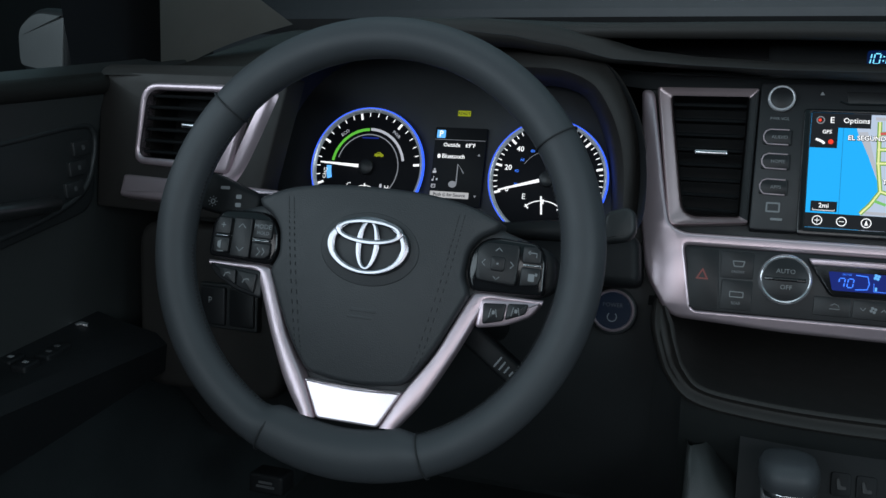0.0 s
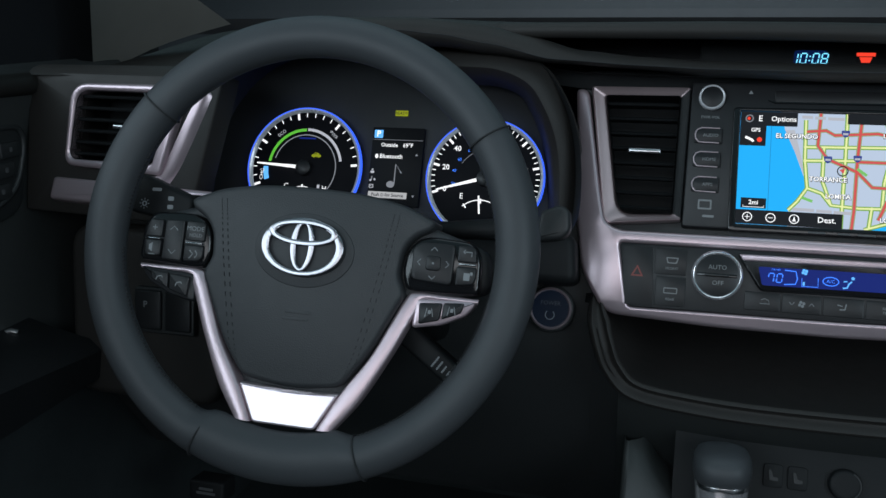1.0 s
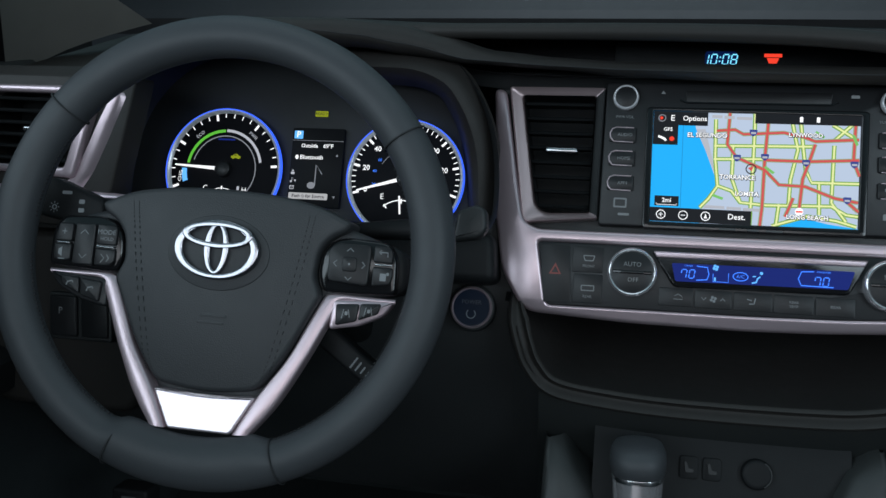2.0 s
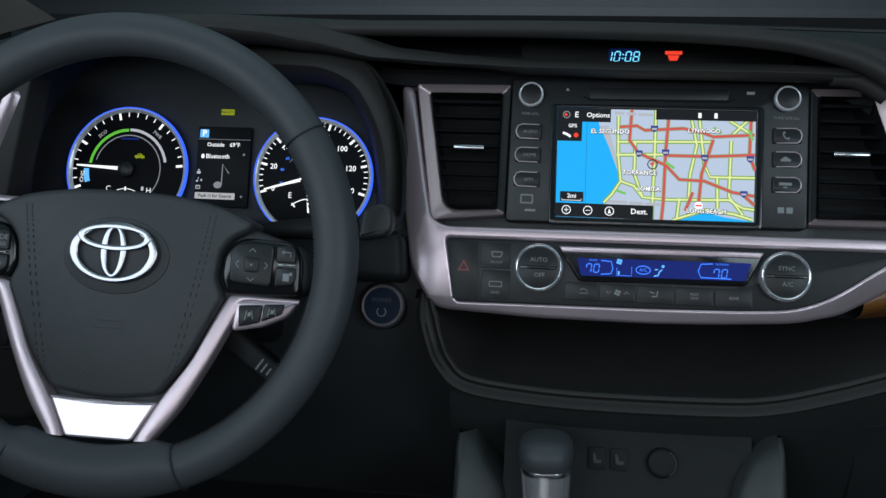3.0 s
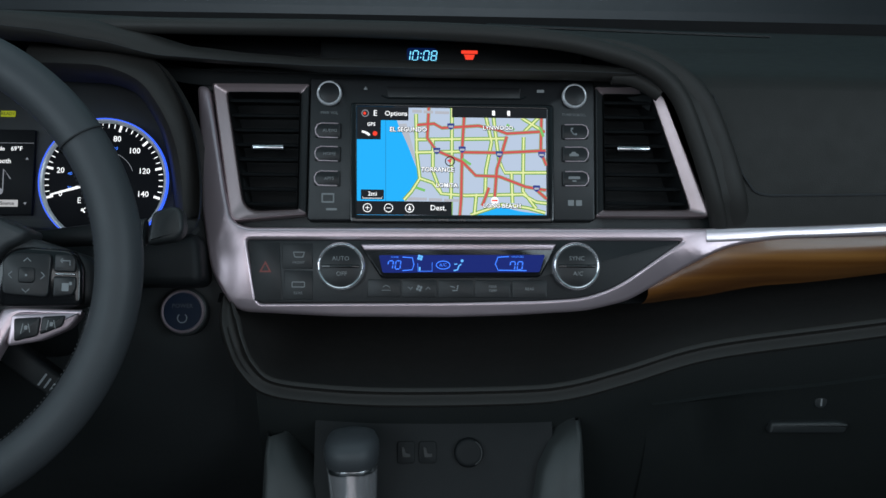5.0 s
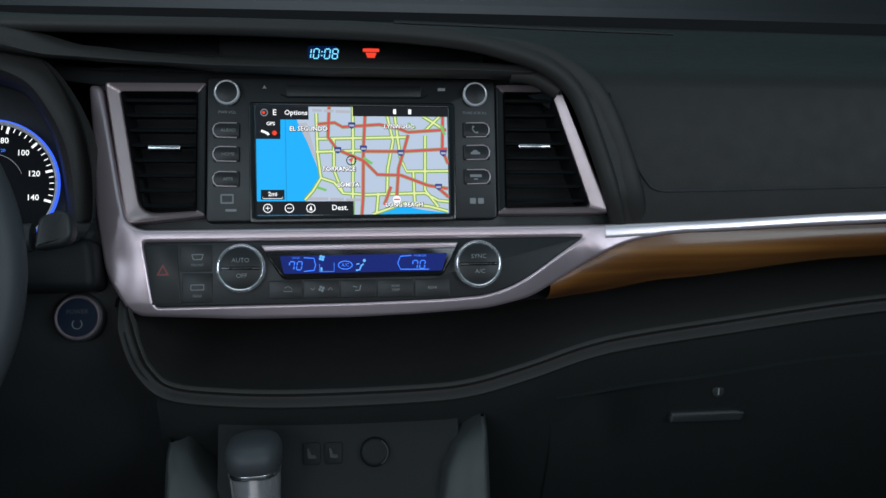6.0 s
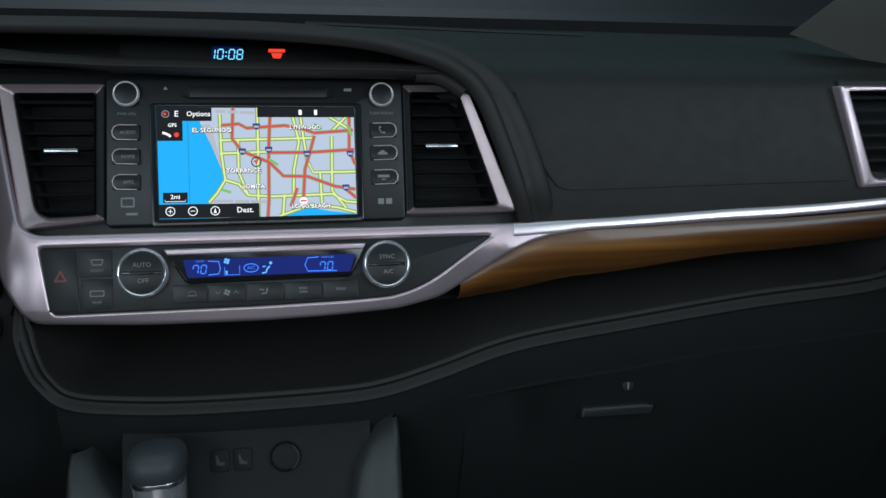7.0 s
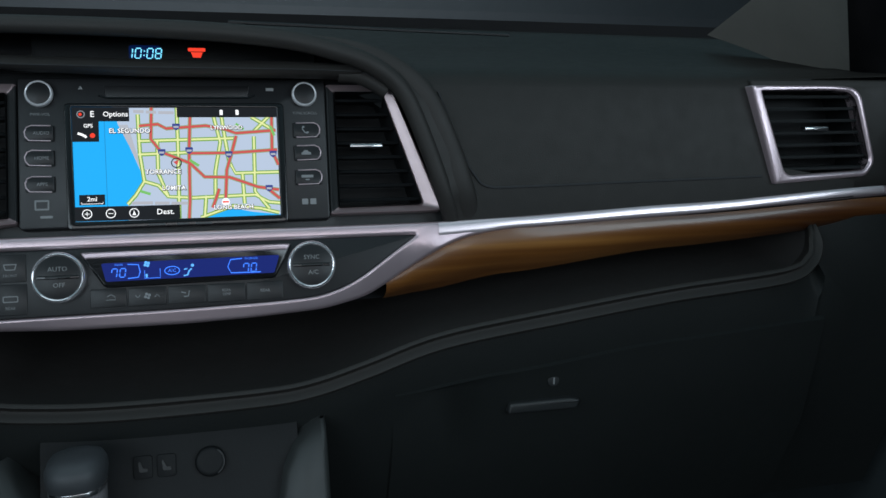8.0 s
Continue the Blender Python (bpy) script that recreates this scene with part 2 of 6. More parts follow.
def lathe(profile, n=40, bm=None, cx=0.0, cy=0.0, cap=True):
    """Turns (r, z) pairs round the z axis."""
    bm = bm or bmesh.new()
    rows = [[(cx + r * math.cos(2 * math.pi * i / n), cy + r * math.sin(2 * math.pi * i / n), z) for i in range(n)] for r, z in profile]
    loft(rows, bm, closed=True)
    if cap:
        bm.verts.ensure_lookup_table()
        k = len(bm.verts)
        bm.faces.new([bm.verts[k - n + i] for i in range(n)])
    return bm


def ribbon(pts, w, z, bm=None):
    """A flat band along a line."""
    bm = bm or bmesh.new()
    P, rows = [Vector(p) for p in pts], []
    for i, p in enumerate(P):
        d = (P[min(i + 1, len(P) - 1)] - P[max(0, i - 1)]).normalized()
        s = Vector((-d.y, d.x)) * w / 2
        rows.append([(p.x + s.x, p.y + s.y, z), (p.x - s.x, p.y - s.y, z)])
    return loft(rows, bm)


def lettering(name, words, size, x, y, z, material, parent, align="CENTER", shear=0.0, spread=1.0, m=None, bold=0.0, label=""):
    """Words in the built-in font as a thin mesh."""
    cu = bpy.data.curves.new(name, "FONT")
    cu.body, cu.size, cu.align_x, cu.align_y, cu.shear, cu.space_character = words, size, align, "CENTER", shear, spread
    cu.offset = bold
    cu.resolution_u = 2
    tmp = bpy.data.objects.new(name, cu)
    scene.collection.objects.link(tmp)
    me = bpy.data.meshes.new_from_object(tmp.evaluated_get(bpy.context.evaluated_depsgraph_get()))
    bpy.data.objects.remove(tmp)
    me.transform(Matrix.Translation((x, y, z)) if m is None else m)
    me.materials.clear()
    me.materials.append(material)
    ob = new(name, me)
    ob.parent = parent
    if label:
        ob["label"] = label
    return ob


def curve_at(table, x):
    """Reads a smooth curve through (x, value) pairs."""
    if x <= table[0][0]:
        return table[0][1]
    for (a, u), (b, v) in zip(table, table[1:]):
        if x <= b:
            t = (x - a) / (b - a)
            t = t * t * (3 - 2 * t) * 0.5 + t * 0.5
            return u + (v - u) * t
    return table[-1][1]


def spread(a, b, n):
    return [a + (b - a) * i / (n - 1) for i in range(n)]


# ---- the setting: studio round the cabin ----
def box(name, x0, y0, z0, x1, y1, z1, material, label, category, kind="structure"):
    bm = bmesh.new()
    bmesh.ops.create_cube(bm, size=1, matrix=Matrix.LocRotScale(((x0 + x1) / 2, (y0 + y1) / 2, (z0 + z1) / 2), None, (x1 - x0, y1 - y0, z1 - z0)))
    return tagged(part(name, bm, material, None, smooth=0), label, category, kind=kind)


box("floor", -4, -4, -0.12, 4, 5, -0.02, M_STUDIO, "dark painted studio floor under the car", "floor")
box("wall_north", -4, 5, -0.02, 4, 5.1, 3.2, M_STUDIO, "dark grey studio wall ahead of the car", "wall")
box("wall_south", -4, -4.1, -0.02, 4, -4, 3.2, M_STUDIO, "dark grey studio wall behind the car", "wall")
box("wall_west", -4.1, -4, -0.02, -4, 5, 3.2, M_STUDIO_BLACK, "driver side studio wall, darkened to near black", "wall")
box("wall_east", 4, -4, -0.02, 4.1, 5, 3.2, M_STUDIO, "dark grey studio wall on the passenger side", "wall")
box("cabin_floor", -0.86, -1.6, -0.02, 0.86, 0.42, 0.02, M_CARPET, "black carpeted cabin floor", "car floor")
box("firewall", -0.86, 0.40, 0.02, 0.86, 0.42, 0.72, M_CARPET, "dark insulated firewall under the dashboard", "firewall")

# ---- windscreen and its black border ----
ws = thing("windscreen", Matrix.Identity(4), "dark tinted windscreen with a black border above the dashboard", "windscreen", kind="structure")
ws_rows = []
for x in spread(-0.88, 0.88, 23):
    b = 0.60 - 0.22 * (x / 0.88) ** 2
    ws_rows.append([(x, b, 0.752), (x, b + 0.04, 0.79), (x * 0.95, b - 0.62, 1.30)])
glass = part("pane", loft([[(r[1][0], r[1][1] - (r[1][2] - 0.79), r[1][2]), r[2]] for r in ws_rows]), M_GLASS, ws)
glass.visible_shadow = False
part("frit_band", loft([[(x, 0.575 - 0.22 * (x / 0.88) ** 2, 0.755), (x, 0.570 - 0.22 * (x / 0.88) ** 2, 0.7775)] for x in spread(-0.9, 0.9, 25)]), M_FRIT, ws, "black ceramic border")


# ---- dashboard ----
dash = thing("dashboard", Matrix.Identity(4), "charcoal soft-touch dashboard with a hooded centre and stitched pad", "dashboard")
CREST = [(-0.80, 0.722), (-0.66, 0.728), (-0.60, 0.742), (-0.52, 0.774), (-0.42, 0.785), (-0.29, 0.779), (0.0, 0.778), (0.10, 0.772), (0.15, 0.760), (0.19, 0.742), (0.23, 0.740), (0.80, 0.737)]
FRONT = [(-0.80, -0.045), (-0.62, -0.055), (-0.42, -0.075), (-0.34, -0.050), (-0.30, -0.018), (-0.25, -0.016), (-0.10, -0.018), (0.10, -0.022), (0.19, -0.022), (0.225, 0.03), (0.8, 0.03)]
rows = []
for x in spread(-0.80, 0.80, 81):
    zc, yf = curve_at(CREST, x), curve_at(FRONT, x)
    back = 0.60 - 0.22 * (x / 0.88) ** 2
    row = []
    for t in spread(0, 1, 12):
        y = yf + (back - yf) * t
        z = zc + (0.762 - zc) * (t * t * (3 - 2 * t))
        if t == 0 and x < 0.2:
            z -= 0.006
        row.append((x, y, z))
    rows.append(row)
part("top_pad", loft(rows), M_PAD, dash, "grained charcoal dash top")

# brow that runs over the gauges and the clock, then turns down beside the vent
brow = smooth_path([(-0.612, -0.055, 0.690), (-0.600, -0.062, 0.728), (-0.56, -0.070, 0.755), (-0.50, -0.078, 0.770), (-0.45, -0.072, 0.7690), (-0.41, -0.050, 0.762)], 6)
part("brow", tube(brow, 0.0085, 12), M_SOFT, dash, "padded black brow over the gauges")
crest = smooth_path([(-0.37, -0.012, 0.7715), (-0.30, -0.026, 0.7725), (-0.20, -0.032, 0.7730), (-0.10, -0.030, 0.773), (0.014, -0.030, 0.771), (0.09, -0.031, 0.766), (0.136, -0.032, 0.757), (0.174, -0.034, 0.744), (0.203, -0.036, 0.720), (0.224, -0.044, 0.674), (0.240, -0.050, 0.630), (0.251, -0.045, 0.598)], 6)
part("crest", tube(crest, 0.0085, 12, taper=lambda t: 0.72 + 0.28 * min(1.0, 2.4 * t)), M_SOFT, dash, "soft edge over the clock recess")
bolster = smooth_path([(0.09, -0.004, 0.766), (0.13, -0.010, 0.761), (0.165, -0.018, 0.752), (0.200, -0.026, 0.736), (0.225, -0.034, 0.712), (0.246, -0.042, 0.668), (0.259, -0.048, 0.630), (0.268, -0.043, 0.600)], 8)
part("bolster", tube(bolster, 0.0125, 16, flat_z=0.5, taper=lambda t: min(1.0, 0.3 + 2.2 * t)), M_SOFT, dash)
# soft cover that joins brow and bolster beside the vent
rows = []
for t in spread(0, 1, 22):
    k = t * 4.0
    p = [(0.174, -0.034, 0.744), (0.203, -0.036, 0.720), (0.224, -0.044, 0.674), (0.240, -0.050, 0.630), (0.251, -0.045, 0.598)]
    q = [(0.200, -0.026, 0.738), (0.225, -0.034, 0.712), (0.246, -0.042, 0.668), (0.259, -0.048, 0.630), (0.268, -0.043, 0.600)]
    i = min(3, int(k))
    f = k - i
    u = Vector(p[i]).lerp(Vector(p[i + 1]), f) + Vector((0, -0.0078, 0))
    v = Vector(q[i]).lerp(Vector(q[i + 1]), f) + Vector((0, -0.0058, 0))
    rows.append([tuple(u.lerp(v, s) + Vector((0, 0.0010 * math.sin(math.pi * s), 0))) for s in spread(0, 1, 7)])
part("bolster_cover", loft(rows), M_SOFT, dash)
ledge = smooth_path([(-0.361, -0.030, 0.768), (-0.312, -0.024, 0.757), (-0.253, -0.020, 0.742), (-0.19, -0.018, 0.738), (-0.10, -0.016, 0.737), (0.056, -0.016, 0.737), (0.13, -0.018, 0.737), (0.165, -0.02, 0.735), (0.19, -0.026, 0.722)], 6)
part("ledge", tube([p - Vector((0, 0, 0.002)) for p in ledge[38:]], 0.0080, 16), M_SOFT, dash, "padded ledge under the clock")
part("ledge_seam", tube([p + Vector((0, -0.0068, 0.0024)) for p in ledge[38:]], 0.0005, 5), M_THREAD, dash)
part("clock_shelf", loft([[(p.x, p.y, p.z + 0.003), (p.x, 0.02, p.z + 0.002), (p.x, 0.052, p.z - 0.002), (p.x, 0.060, min(0.776, curve_at(CREST, p.x) - 0.006))] for p in ledge[4:-3]]), M_GLOSS, dash, "gloss black recess of the clock")
# soft frame beside the gauges, between their visor and the silver upright
ring = smooth_path([(-0.372, -0.046, 0.744), (-0.336, -0.044, 0.7435), (-0.304, -0.042, 0.741), (-0.276, -0.041, 0.729), (-0.260, -0.041, 0.708), (-0.248, -0.042, 0.680), (-0.242, -0.045, 0.648), (-0.240, -0.052, 0.605)], 6)
rows = []
for i, p in enumerate(ring):
    t = ring[min(i + 1, len(ring) - 1)] - ring[max(0, i - 1)]
    n = Vector((-t.z, 0, t.x)).normalized()
    n = n if n.x > 0 or n.z > 0 else -n
    rows.append([tuple(p + n * a + Vector((0, b, 0))) for a, b in ((-0.022, 0.030), (-0.015, 0.014), (-0.009, 0.004), (-0.003, 0.0), (0.003, 0.002), (0.009, 0.010), (0.016, 0.022))])
part("gauge_frame", loft(rows), M_SOFT, dash, "soft dark frame beside the gauges")
# padded roll that sweeps down from the gauge hood into the ledge
TOPZ = [(-0.54, 0.776), (-0.46, 0.7850), (-0.376, 0.7845), (-0.322, 0.779), (-0.279, 0.768), (-0.231, 0.755), (-0.177, 0.7495), (-0.12, 0.7465), (-0.02, 0.7455), (0.10, 0.7450), (0.165, 0.7430)]
SEAMZ = [(-0.54, 0.768), (-0.46, 0.7765), (-0.394, 0.774), (-0.352, 0.770), (-0.313, 0.762), (-0.255, 0.748), (-0.177, 0.743), (-0.12, 0.7405), (-0.02, 0.7395), (0.10, 0.7392), (0.165, 0.7380)]
LOWZ = [(-0.54, 0.760), (-0.46, 0.766), (-0.353, 0.758), (-0.313, 0.751), (-0.255, 0.743), (-0.177, 0.738), (-0.12, 0.733), (-0.02, 0.7300), (0.10, 0.7295), (0.165, 0.7285)]
ROLLY = [(-0.54, -0.080), (-0.46, -0.088), (-0.36, -0.068), (-0.30, -0.050), (-0.25, -0.038), (-0.177, -0.031), (-0.12, -0.0285), (0.10, -0.0280), (0.165, -0.0285)]
rows, seam_line = [], []
for x in spread(-0.54, 0.165, 84):
    a, b, c, y = curve_at(TOPZ, x), curve_at(SEAMZ, x), curve_at(LOWZ, x), curve_at(ROLLY, x)
    rows.append([(x, y + 0.045, a - 0.006), (x, y + 0.026, a - 0.0012), (x, y + 0.014, a), (x, y + 0.007, a - 0.0012), (x, y + 0.0025, (a + b) / 2), (x, y, b), (x, y + 0.0015, (2 * b + c) / 3), (x, y + 0.006, (b + 2 * c) / 3), (x, y + 0.016, c), (x, y + 0.045, c - 0.001)])
    seam_line.append((x, y - 0.0002, b))
part("hood_roll", loft(rows), M_SOFT, dash, "padded hood that sweeps from the gauges to the ledge")
part("hood_seam", tube(seam_line, 0.0005, 5), M_THREAD, dash)
part("header", loft([[(p.x, p.y + 0.002, p.z - 0.004), (p.x, p.y + 0.026, p.z - 0.007), (p.x, p.y + 0.034, p.z - 0.022)] for p in ledge[7:]]), M_HARD, dash)

# passenger pad
rows = []
for u in spread(0, 1, 45):
    x1 = 0.22 + 0.57 * u
    out = 0.012 * max(0, (x1 - 0.60) / 0.2) ** 2
    base = curve_at([(0.24, 0.594), (0.307, 0.597), (0.49, 0.606), (0.755, 0.618)], 0.262 + 0.35 * u)
    row = []
    for y, z in ((0.06, 0.7402), (0.03, 0.7402), (0.01, 0.7395), (-0.010, 0.7372), (-0.0200, 0.7325), (-0.0255, 0.724), (-0.036, 0.68), (-0.044, 0.645), (-0.0475, 0.630), (-0.050, base)):
        left = 0.212 + 0.36 * (0.7395 - z)
        right = 0.79 if z > 0.736 else (0.585 + 0.22 * (0.73 - z) if z > 0.632 else 0.70)
        row.append((left + (right - left) * u, y + (out if z > 0.736 else 0), z))
    rows.append(row)
part("passenger_pad", loft(rows), M_PAD, dash, "grained charcoal airbag pad")
seam = smooth_path([(0.238, -0.0275, 0.720), (0.250, -0.0345, 0.690), (0.262, -0.0415, 0.660), (0.272, -0.0455, 0.643), (0.285, -0.0482, 0.632), (0.32, -0.0482, 0.631), (0.42, -0.0478, 0.633), (0.585, -0.0470, 0.636)], 6)
part("pad_seam", tube(seam, 0.0012, 6), M_THREAD, dash, "dark seam round the airbag pad")
part("speaker_slot", tube([(0.05, 0.24, 0.772), (0.28, 0.25, 0.7665), (0.40, 0.255, 0.764)], 0.0022, 6), M_FRIT, dash)

# wood strip under the silver band
rows = []
for x in spread(0.185, 0.76, 40):
    top = curve_at([(0.185, 0.549), (0.225, 0.570), (0.25, 0.5815), (0.275, 0.5875), (0.307, 0.5912), (0.49, 0.5985), (0.76, 0.6130)], x)
    low = curve_at([(0.185, 0.520), (0.226, 0.526), (0.306, 0.540), (0.49, 0.560), (0.76, 0.580)], x)
    rows.append([(x, -0.0545 + 0.017 * a * a - 0.007 * math.sin(math.pi * a), top + (low - top) * a) for a in spread(0, 1, 13)])
part("wood_trim", loft(rows), M_WOOD, dash, "glossy striped brown wood trim")

# storage shelf with its rolled lip
LIP = [(-0.205, -0.070, 0.540), (-0.202, -0.088, 0.522), (-0.195, -0.098, 0.50), (-0.186, -0.10, 0.479), (-0.166, -0.10, 0.459), (-0.12, -0.102, 0.452), (-0.05, -0.105, 0.450), (0.06, -0.105, 0.452), (0.11, -0.104, 0.457), (0.161, -0.102, 0.471),
       (0.234, -0.10, 0.494), (0.352, -0.098, 0.511), (0.471, -0.096, 0.526), (0.60, -0.090, 0.536), (0.638, -0.080, 0.548), (0.652, -0.068, 0.565), (0.654, -0.052, 0.584)]
lip = smooth_path(LIP, 6)
rows = []
for i, p in enumerate(lip):
    t = lip[min(i + 1, len(lip) - 1)] - lip[max(0, i - 1)]
    n = Vector((t.z, 0, -t.x)).normalized()
    s = min(1.0, 0.3 + 0.10 * i, 0.3 + 0.12 * (len(lip) - 1 - i))
    rows.append([tuple(p + n * (a - 0.001) * s + Vector((0, b, 0))) for a, b in ((0.0020, 0.026), (-0.0030, 0.013), (-0.0085, 0.0075), (-0.0108, 0.0040), (-0.0100, 0.0008), (-0.0080, -0.0004), (-0.0064, 0.0012), (-0.0048, 0.0042), (-0.0022, 0.0052), (0.0006, 0.0036), (0.0028, 0.0000), (0.0047, -0.0014), (0.0066, -0.0006), (0.0086, 0.0026), (0.0105, 0.0085), (0.0115, 0.016), (0.0120, 0.024))])
part("shelf_lip", loft(rows), M_SOFT, dash, "rolled soft edge of the storage shelf")
rows = []
for i, p in enumerate(lip[8:]):
    d = max(0.0, min(1.0, (i - 10) / 14))
    rows.append([(p.x, p.y + 0.014 * d, p.z - 0.004 * d), (p.x, -0.02, p.z + 0.003 - 0.007 * d), (p.x, 0.06, p.z - 0.006), (p.x, 0.155, p.z - 0.012), (p.x, 0.165, max(p.z + 0.02, 0.53)), (p.x, 0.155, 0.60)])
part("shelf", loft(rows), M_SHELF, dash, "dark open storage shelf")
part("shelf_roof", loft([[(x, curve_at([(-0.2, -0.062), (0.125, -0.060), (0.2, -0.038), (0.76, -0.035)], x), curve_at([(-0.2, 0.528), (0.125, 0.528), (0.185, 0.522), (0.306, 0.541), (0.49, 0.561), (0.76, 0.581)], x)), (x, 0.07, 0.598), (x, 0.17, 0.598)] for x in spread(-0.215, 0.76, 30)]), M_BLACKOUT, dash)

# lower panels
rows = []
for p in lip[4:]:
    if p.x < 0.12 and p.z > 0.47:
        continue
    rows.append([(p.x, p.y + 0.014, p.z - 0.006), (p.x, p.y + 0.012, p.z - 0.02), (p.x, -0.082, p.z - 0.05), (p.x, -0.070, 0.36), (p.x, -0.03, 0.24), (p.x, 0.10, 0.20)])
for x in (0.70, 0.80):
    rows.append([(x, -0.05, 0.61), (x, -0.06, 0.58), (x, -0.07, 0.50), (x, -0.06, 0.36), (x, -0.03, 0.24), (x, 0.10, 0.20)])
part("lower_panel", loft(rows), M_LOWER, dash, "black lower dash panel")
part("knee_panel", loft([[(x, -0.040, 0.60), (x, -0.046, 0.57), (x, -0.056, 0.50), (x, -0.04, 0.36), (x, 0.03, 0.26)] for x in spread(-0.76, -0.205, 20)]), M_HARD, dash, "black panel under the steering column")
part("knee_panel_return", loft([[(x, -0.056 - 0.25 * (x + 0.206), zt), (x, -0.050 - 0.25 * (x + 0.206), 0.43), (x, -0.04 - 0.25 * (x + 0.206), 0.36), (x, 0.03, 0.26)] for x, zt in ((-0.2065, 0.520), (-0.196, 0.497), (-0.188, 0.476), (-0.174, 0.455), (-0.158, 0.446))]), M_HARD, dash, "black panel turning in beside the console")


# ---- centre stack ----
TH = 21.26


def sv(z):
    """Height up the leaning face of the centre stack."""
    return (z - 0.70) / math.cos(radians(TH))


def sp(pts):
    return [(x, sv(z)) for x, z in pts]


def vent(name, m, outer, inner, radius_o, radius_i, label, slat_n, tab, frame_depth=0.006, dark=None, depth=0.045, slat_mat=None):
    """An air outlet: silver frame, dark box, slats and a chrome thumb tab."""
    th = thing(name, m, label, "air vent", "dashboard air vents")
    if dark is None:
        part("vent_frame", plate(rpoly(outer, radius_o, 5), -0.010, frame_depth, 0.0032, [rpoly(inner, radius_i, 5)], steps=4), M_SILVER, th, "satin silver surround")
    else:
        # the surround slopes in towards the slats; its side next to the radio is a plain dark jamb
        ro, ri = rpoly(outer, radius_o, 5), rpoly(inner, radius_i, 5)
        mix = lambda f: [(a[0] + (b[0] - a[0]) * f, a[1] + (b[1] - a[1]) * f) for a, b in zip(ro, ri)]
        levels = [(0.0, -0.010), (0.0, 0.0035), (0.05, 0.0052), (0.14, 0.0058), (0.24, 0.0050), (0.62, 0.0018), (0.82, 0.0012), (0.93, 0.0002), (1.0, -0.003)]
        rings = [[(x, y, z) for x, y in mix(f)] for f, z in levels]
        a, k = (dark + 1) * 6 - 1, len(ro)
        part("vent_frame", loft([[r[(a + 1 + i) % k] for i in range(k)] for r in rings]), M_VENT, th, "satin silver surround")
        part("vent_jamb", loft([[r[a], r[(a + 1) % k]] for r in rings]), M_HARD, th, "dark grey jamb")
    ins = rpoly(inner, radius_i, 5)
    bm = loft([[(x, y, z) for x, y in ins] for z in (0.004, -0.004, -depth)], closed=True)
    bm.faces.new([bm.verts[i] for i in range(len(bm.verts))][-len(ins):]) if bm.verts.ensure_lookup_table() is None else None
    part("vent_box", bm, M_BLACKOUT, th)
    ys = [p[1] for p in inner]
    y0, y1 = min(ys), max(ys)

    def span(y):
        xs = []
        k = len(ins)
        for i in range(k):
            a, b = ins[i - 1], ins[i]
            if (a[1] - y) * (b[1] - y) <= 0 and abs(a[1] - b[1]) > 1e-9:
                xs.append(a[0] + (b[0] - a[0]) * (y - a[1]) / (b[1] - a[1]))
        return (min(xs), max(xs)) if xs else (0, 0)

    for i in range(slat_n):
        y = y0 + (y1 - y0) * (i + 0.5) / slat_n
        a, b = span(y)
        prof = [(-0.0016, -0.002), (0.0, -0.0005), (0.0016, -0.002), (0.0022, -0.010), (0.0030, -0.024), (0.0012, -0.024), (-0.0005, -0.010)]
        rows = [[(x, y + dy, z) for dy, z in prof] for x in (a + 0.0005, b - 0.0005)]
        part("slat", loft(rows, closed=True, caps=True), slat_mat or M_BLACKOUT, th)
    tx, ty, tw = tab
    part("thumb_tab", plate(rect(tx - tw / 2, ty - 0.0026, tx + tw / 2, ty + 0.0026, 0.002, 4), -0.004, 0.0042, 0.0016), M_DULLCHROME, th, "chrome thumb tab")
    return th


STACK = frame_at(0, 0, 0.70, TH)
silver = thing("silver_trim", frame_at(0, -0.012, 0.70, TH), "satin silver trim that frames the climate controls and runs across the dash", "dash trim")
OUT = [(-0.238, 0.722), (-0.232, 0.66), (-0.229, 0.61), (-0.219, 0.56), (-0.196, 0.526), (-0.10, 0.522), (0.0, 0.522), (0.06, 0.524), (0.125, 0.528), (0.165, 0.537), (0.195, 0.553), (0.225, 0.570), (0.25, 0.5813), (0.275, 0.5872), (0.307, 0.5908),
       (0.49, 0.5980), (0.755, 0.6125), (0.755, 0.6225), (0.49, 0.6095), (0.307, 0.6015), (0.24, 0.5995), (0.10, 0.5985), (-0.10, 0.5975), (-0.188, 0.597), (-0.201, 0.603), (-0.207, 0.625), (-0.214, 0.66), (-0.226, 0.720)]
HOLE = [(-0.1865, 0.5865), (-0.176, 0.5330), (0.0, 0.5345), (0.085, 0.5365), (0.125, 0.5395), (0.155, 0.5505), (0.185, 0.5700), (0.214, 0.5885), (0.02, 0.5875)]
trim_ob = part("trim_body", plate(rpoly(sp(OUT), 0.012, 4), -0.012, 0.003, 0.0037, [rpoly(sp(HOLE), [0.004, 0.005, 0.02, 0.02, 0.02, 0.02, 0.02, 0.004, 0.02], 4)], steps=6), M_SILVER, silver)
# the lower band and the left upright roll away from the face
for v in trim_ob.data.vertices:
    fold = sv(curve_at([(0.06, 0.5385), (0.10, 0.540), (0.125, 0.5425), (0.155, 0.5535), (0.185, 0.572), (0.20, 0.580), (0.24, 0.575)], v.co.x))
    if v.co.y < fold and v.co.x < 0.24:
        v.co.z -= 0.45 * (fold - v.co.y)
    if v.co.x < -0.205:
        v.co.z -= 0.32 * (-0.205 - v.co.x)

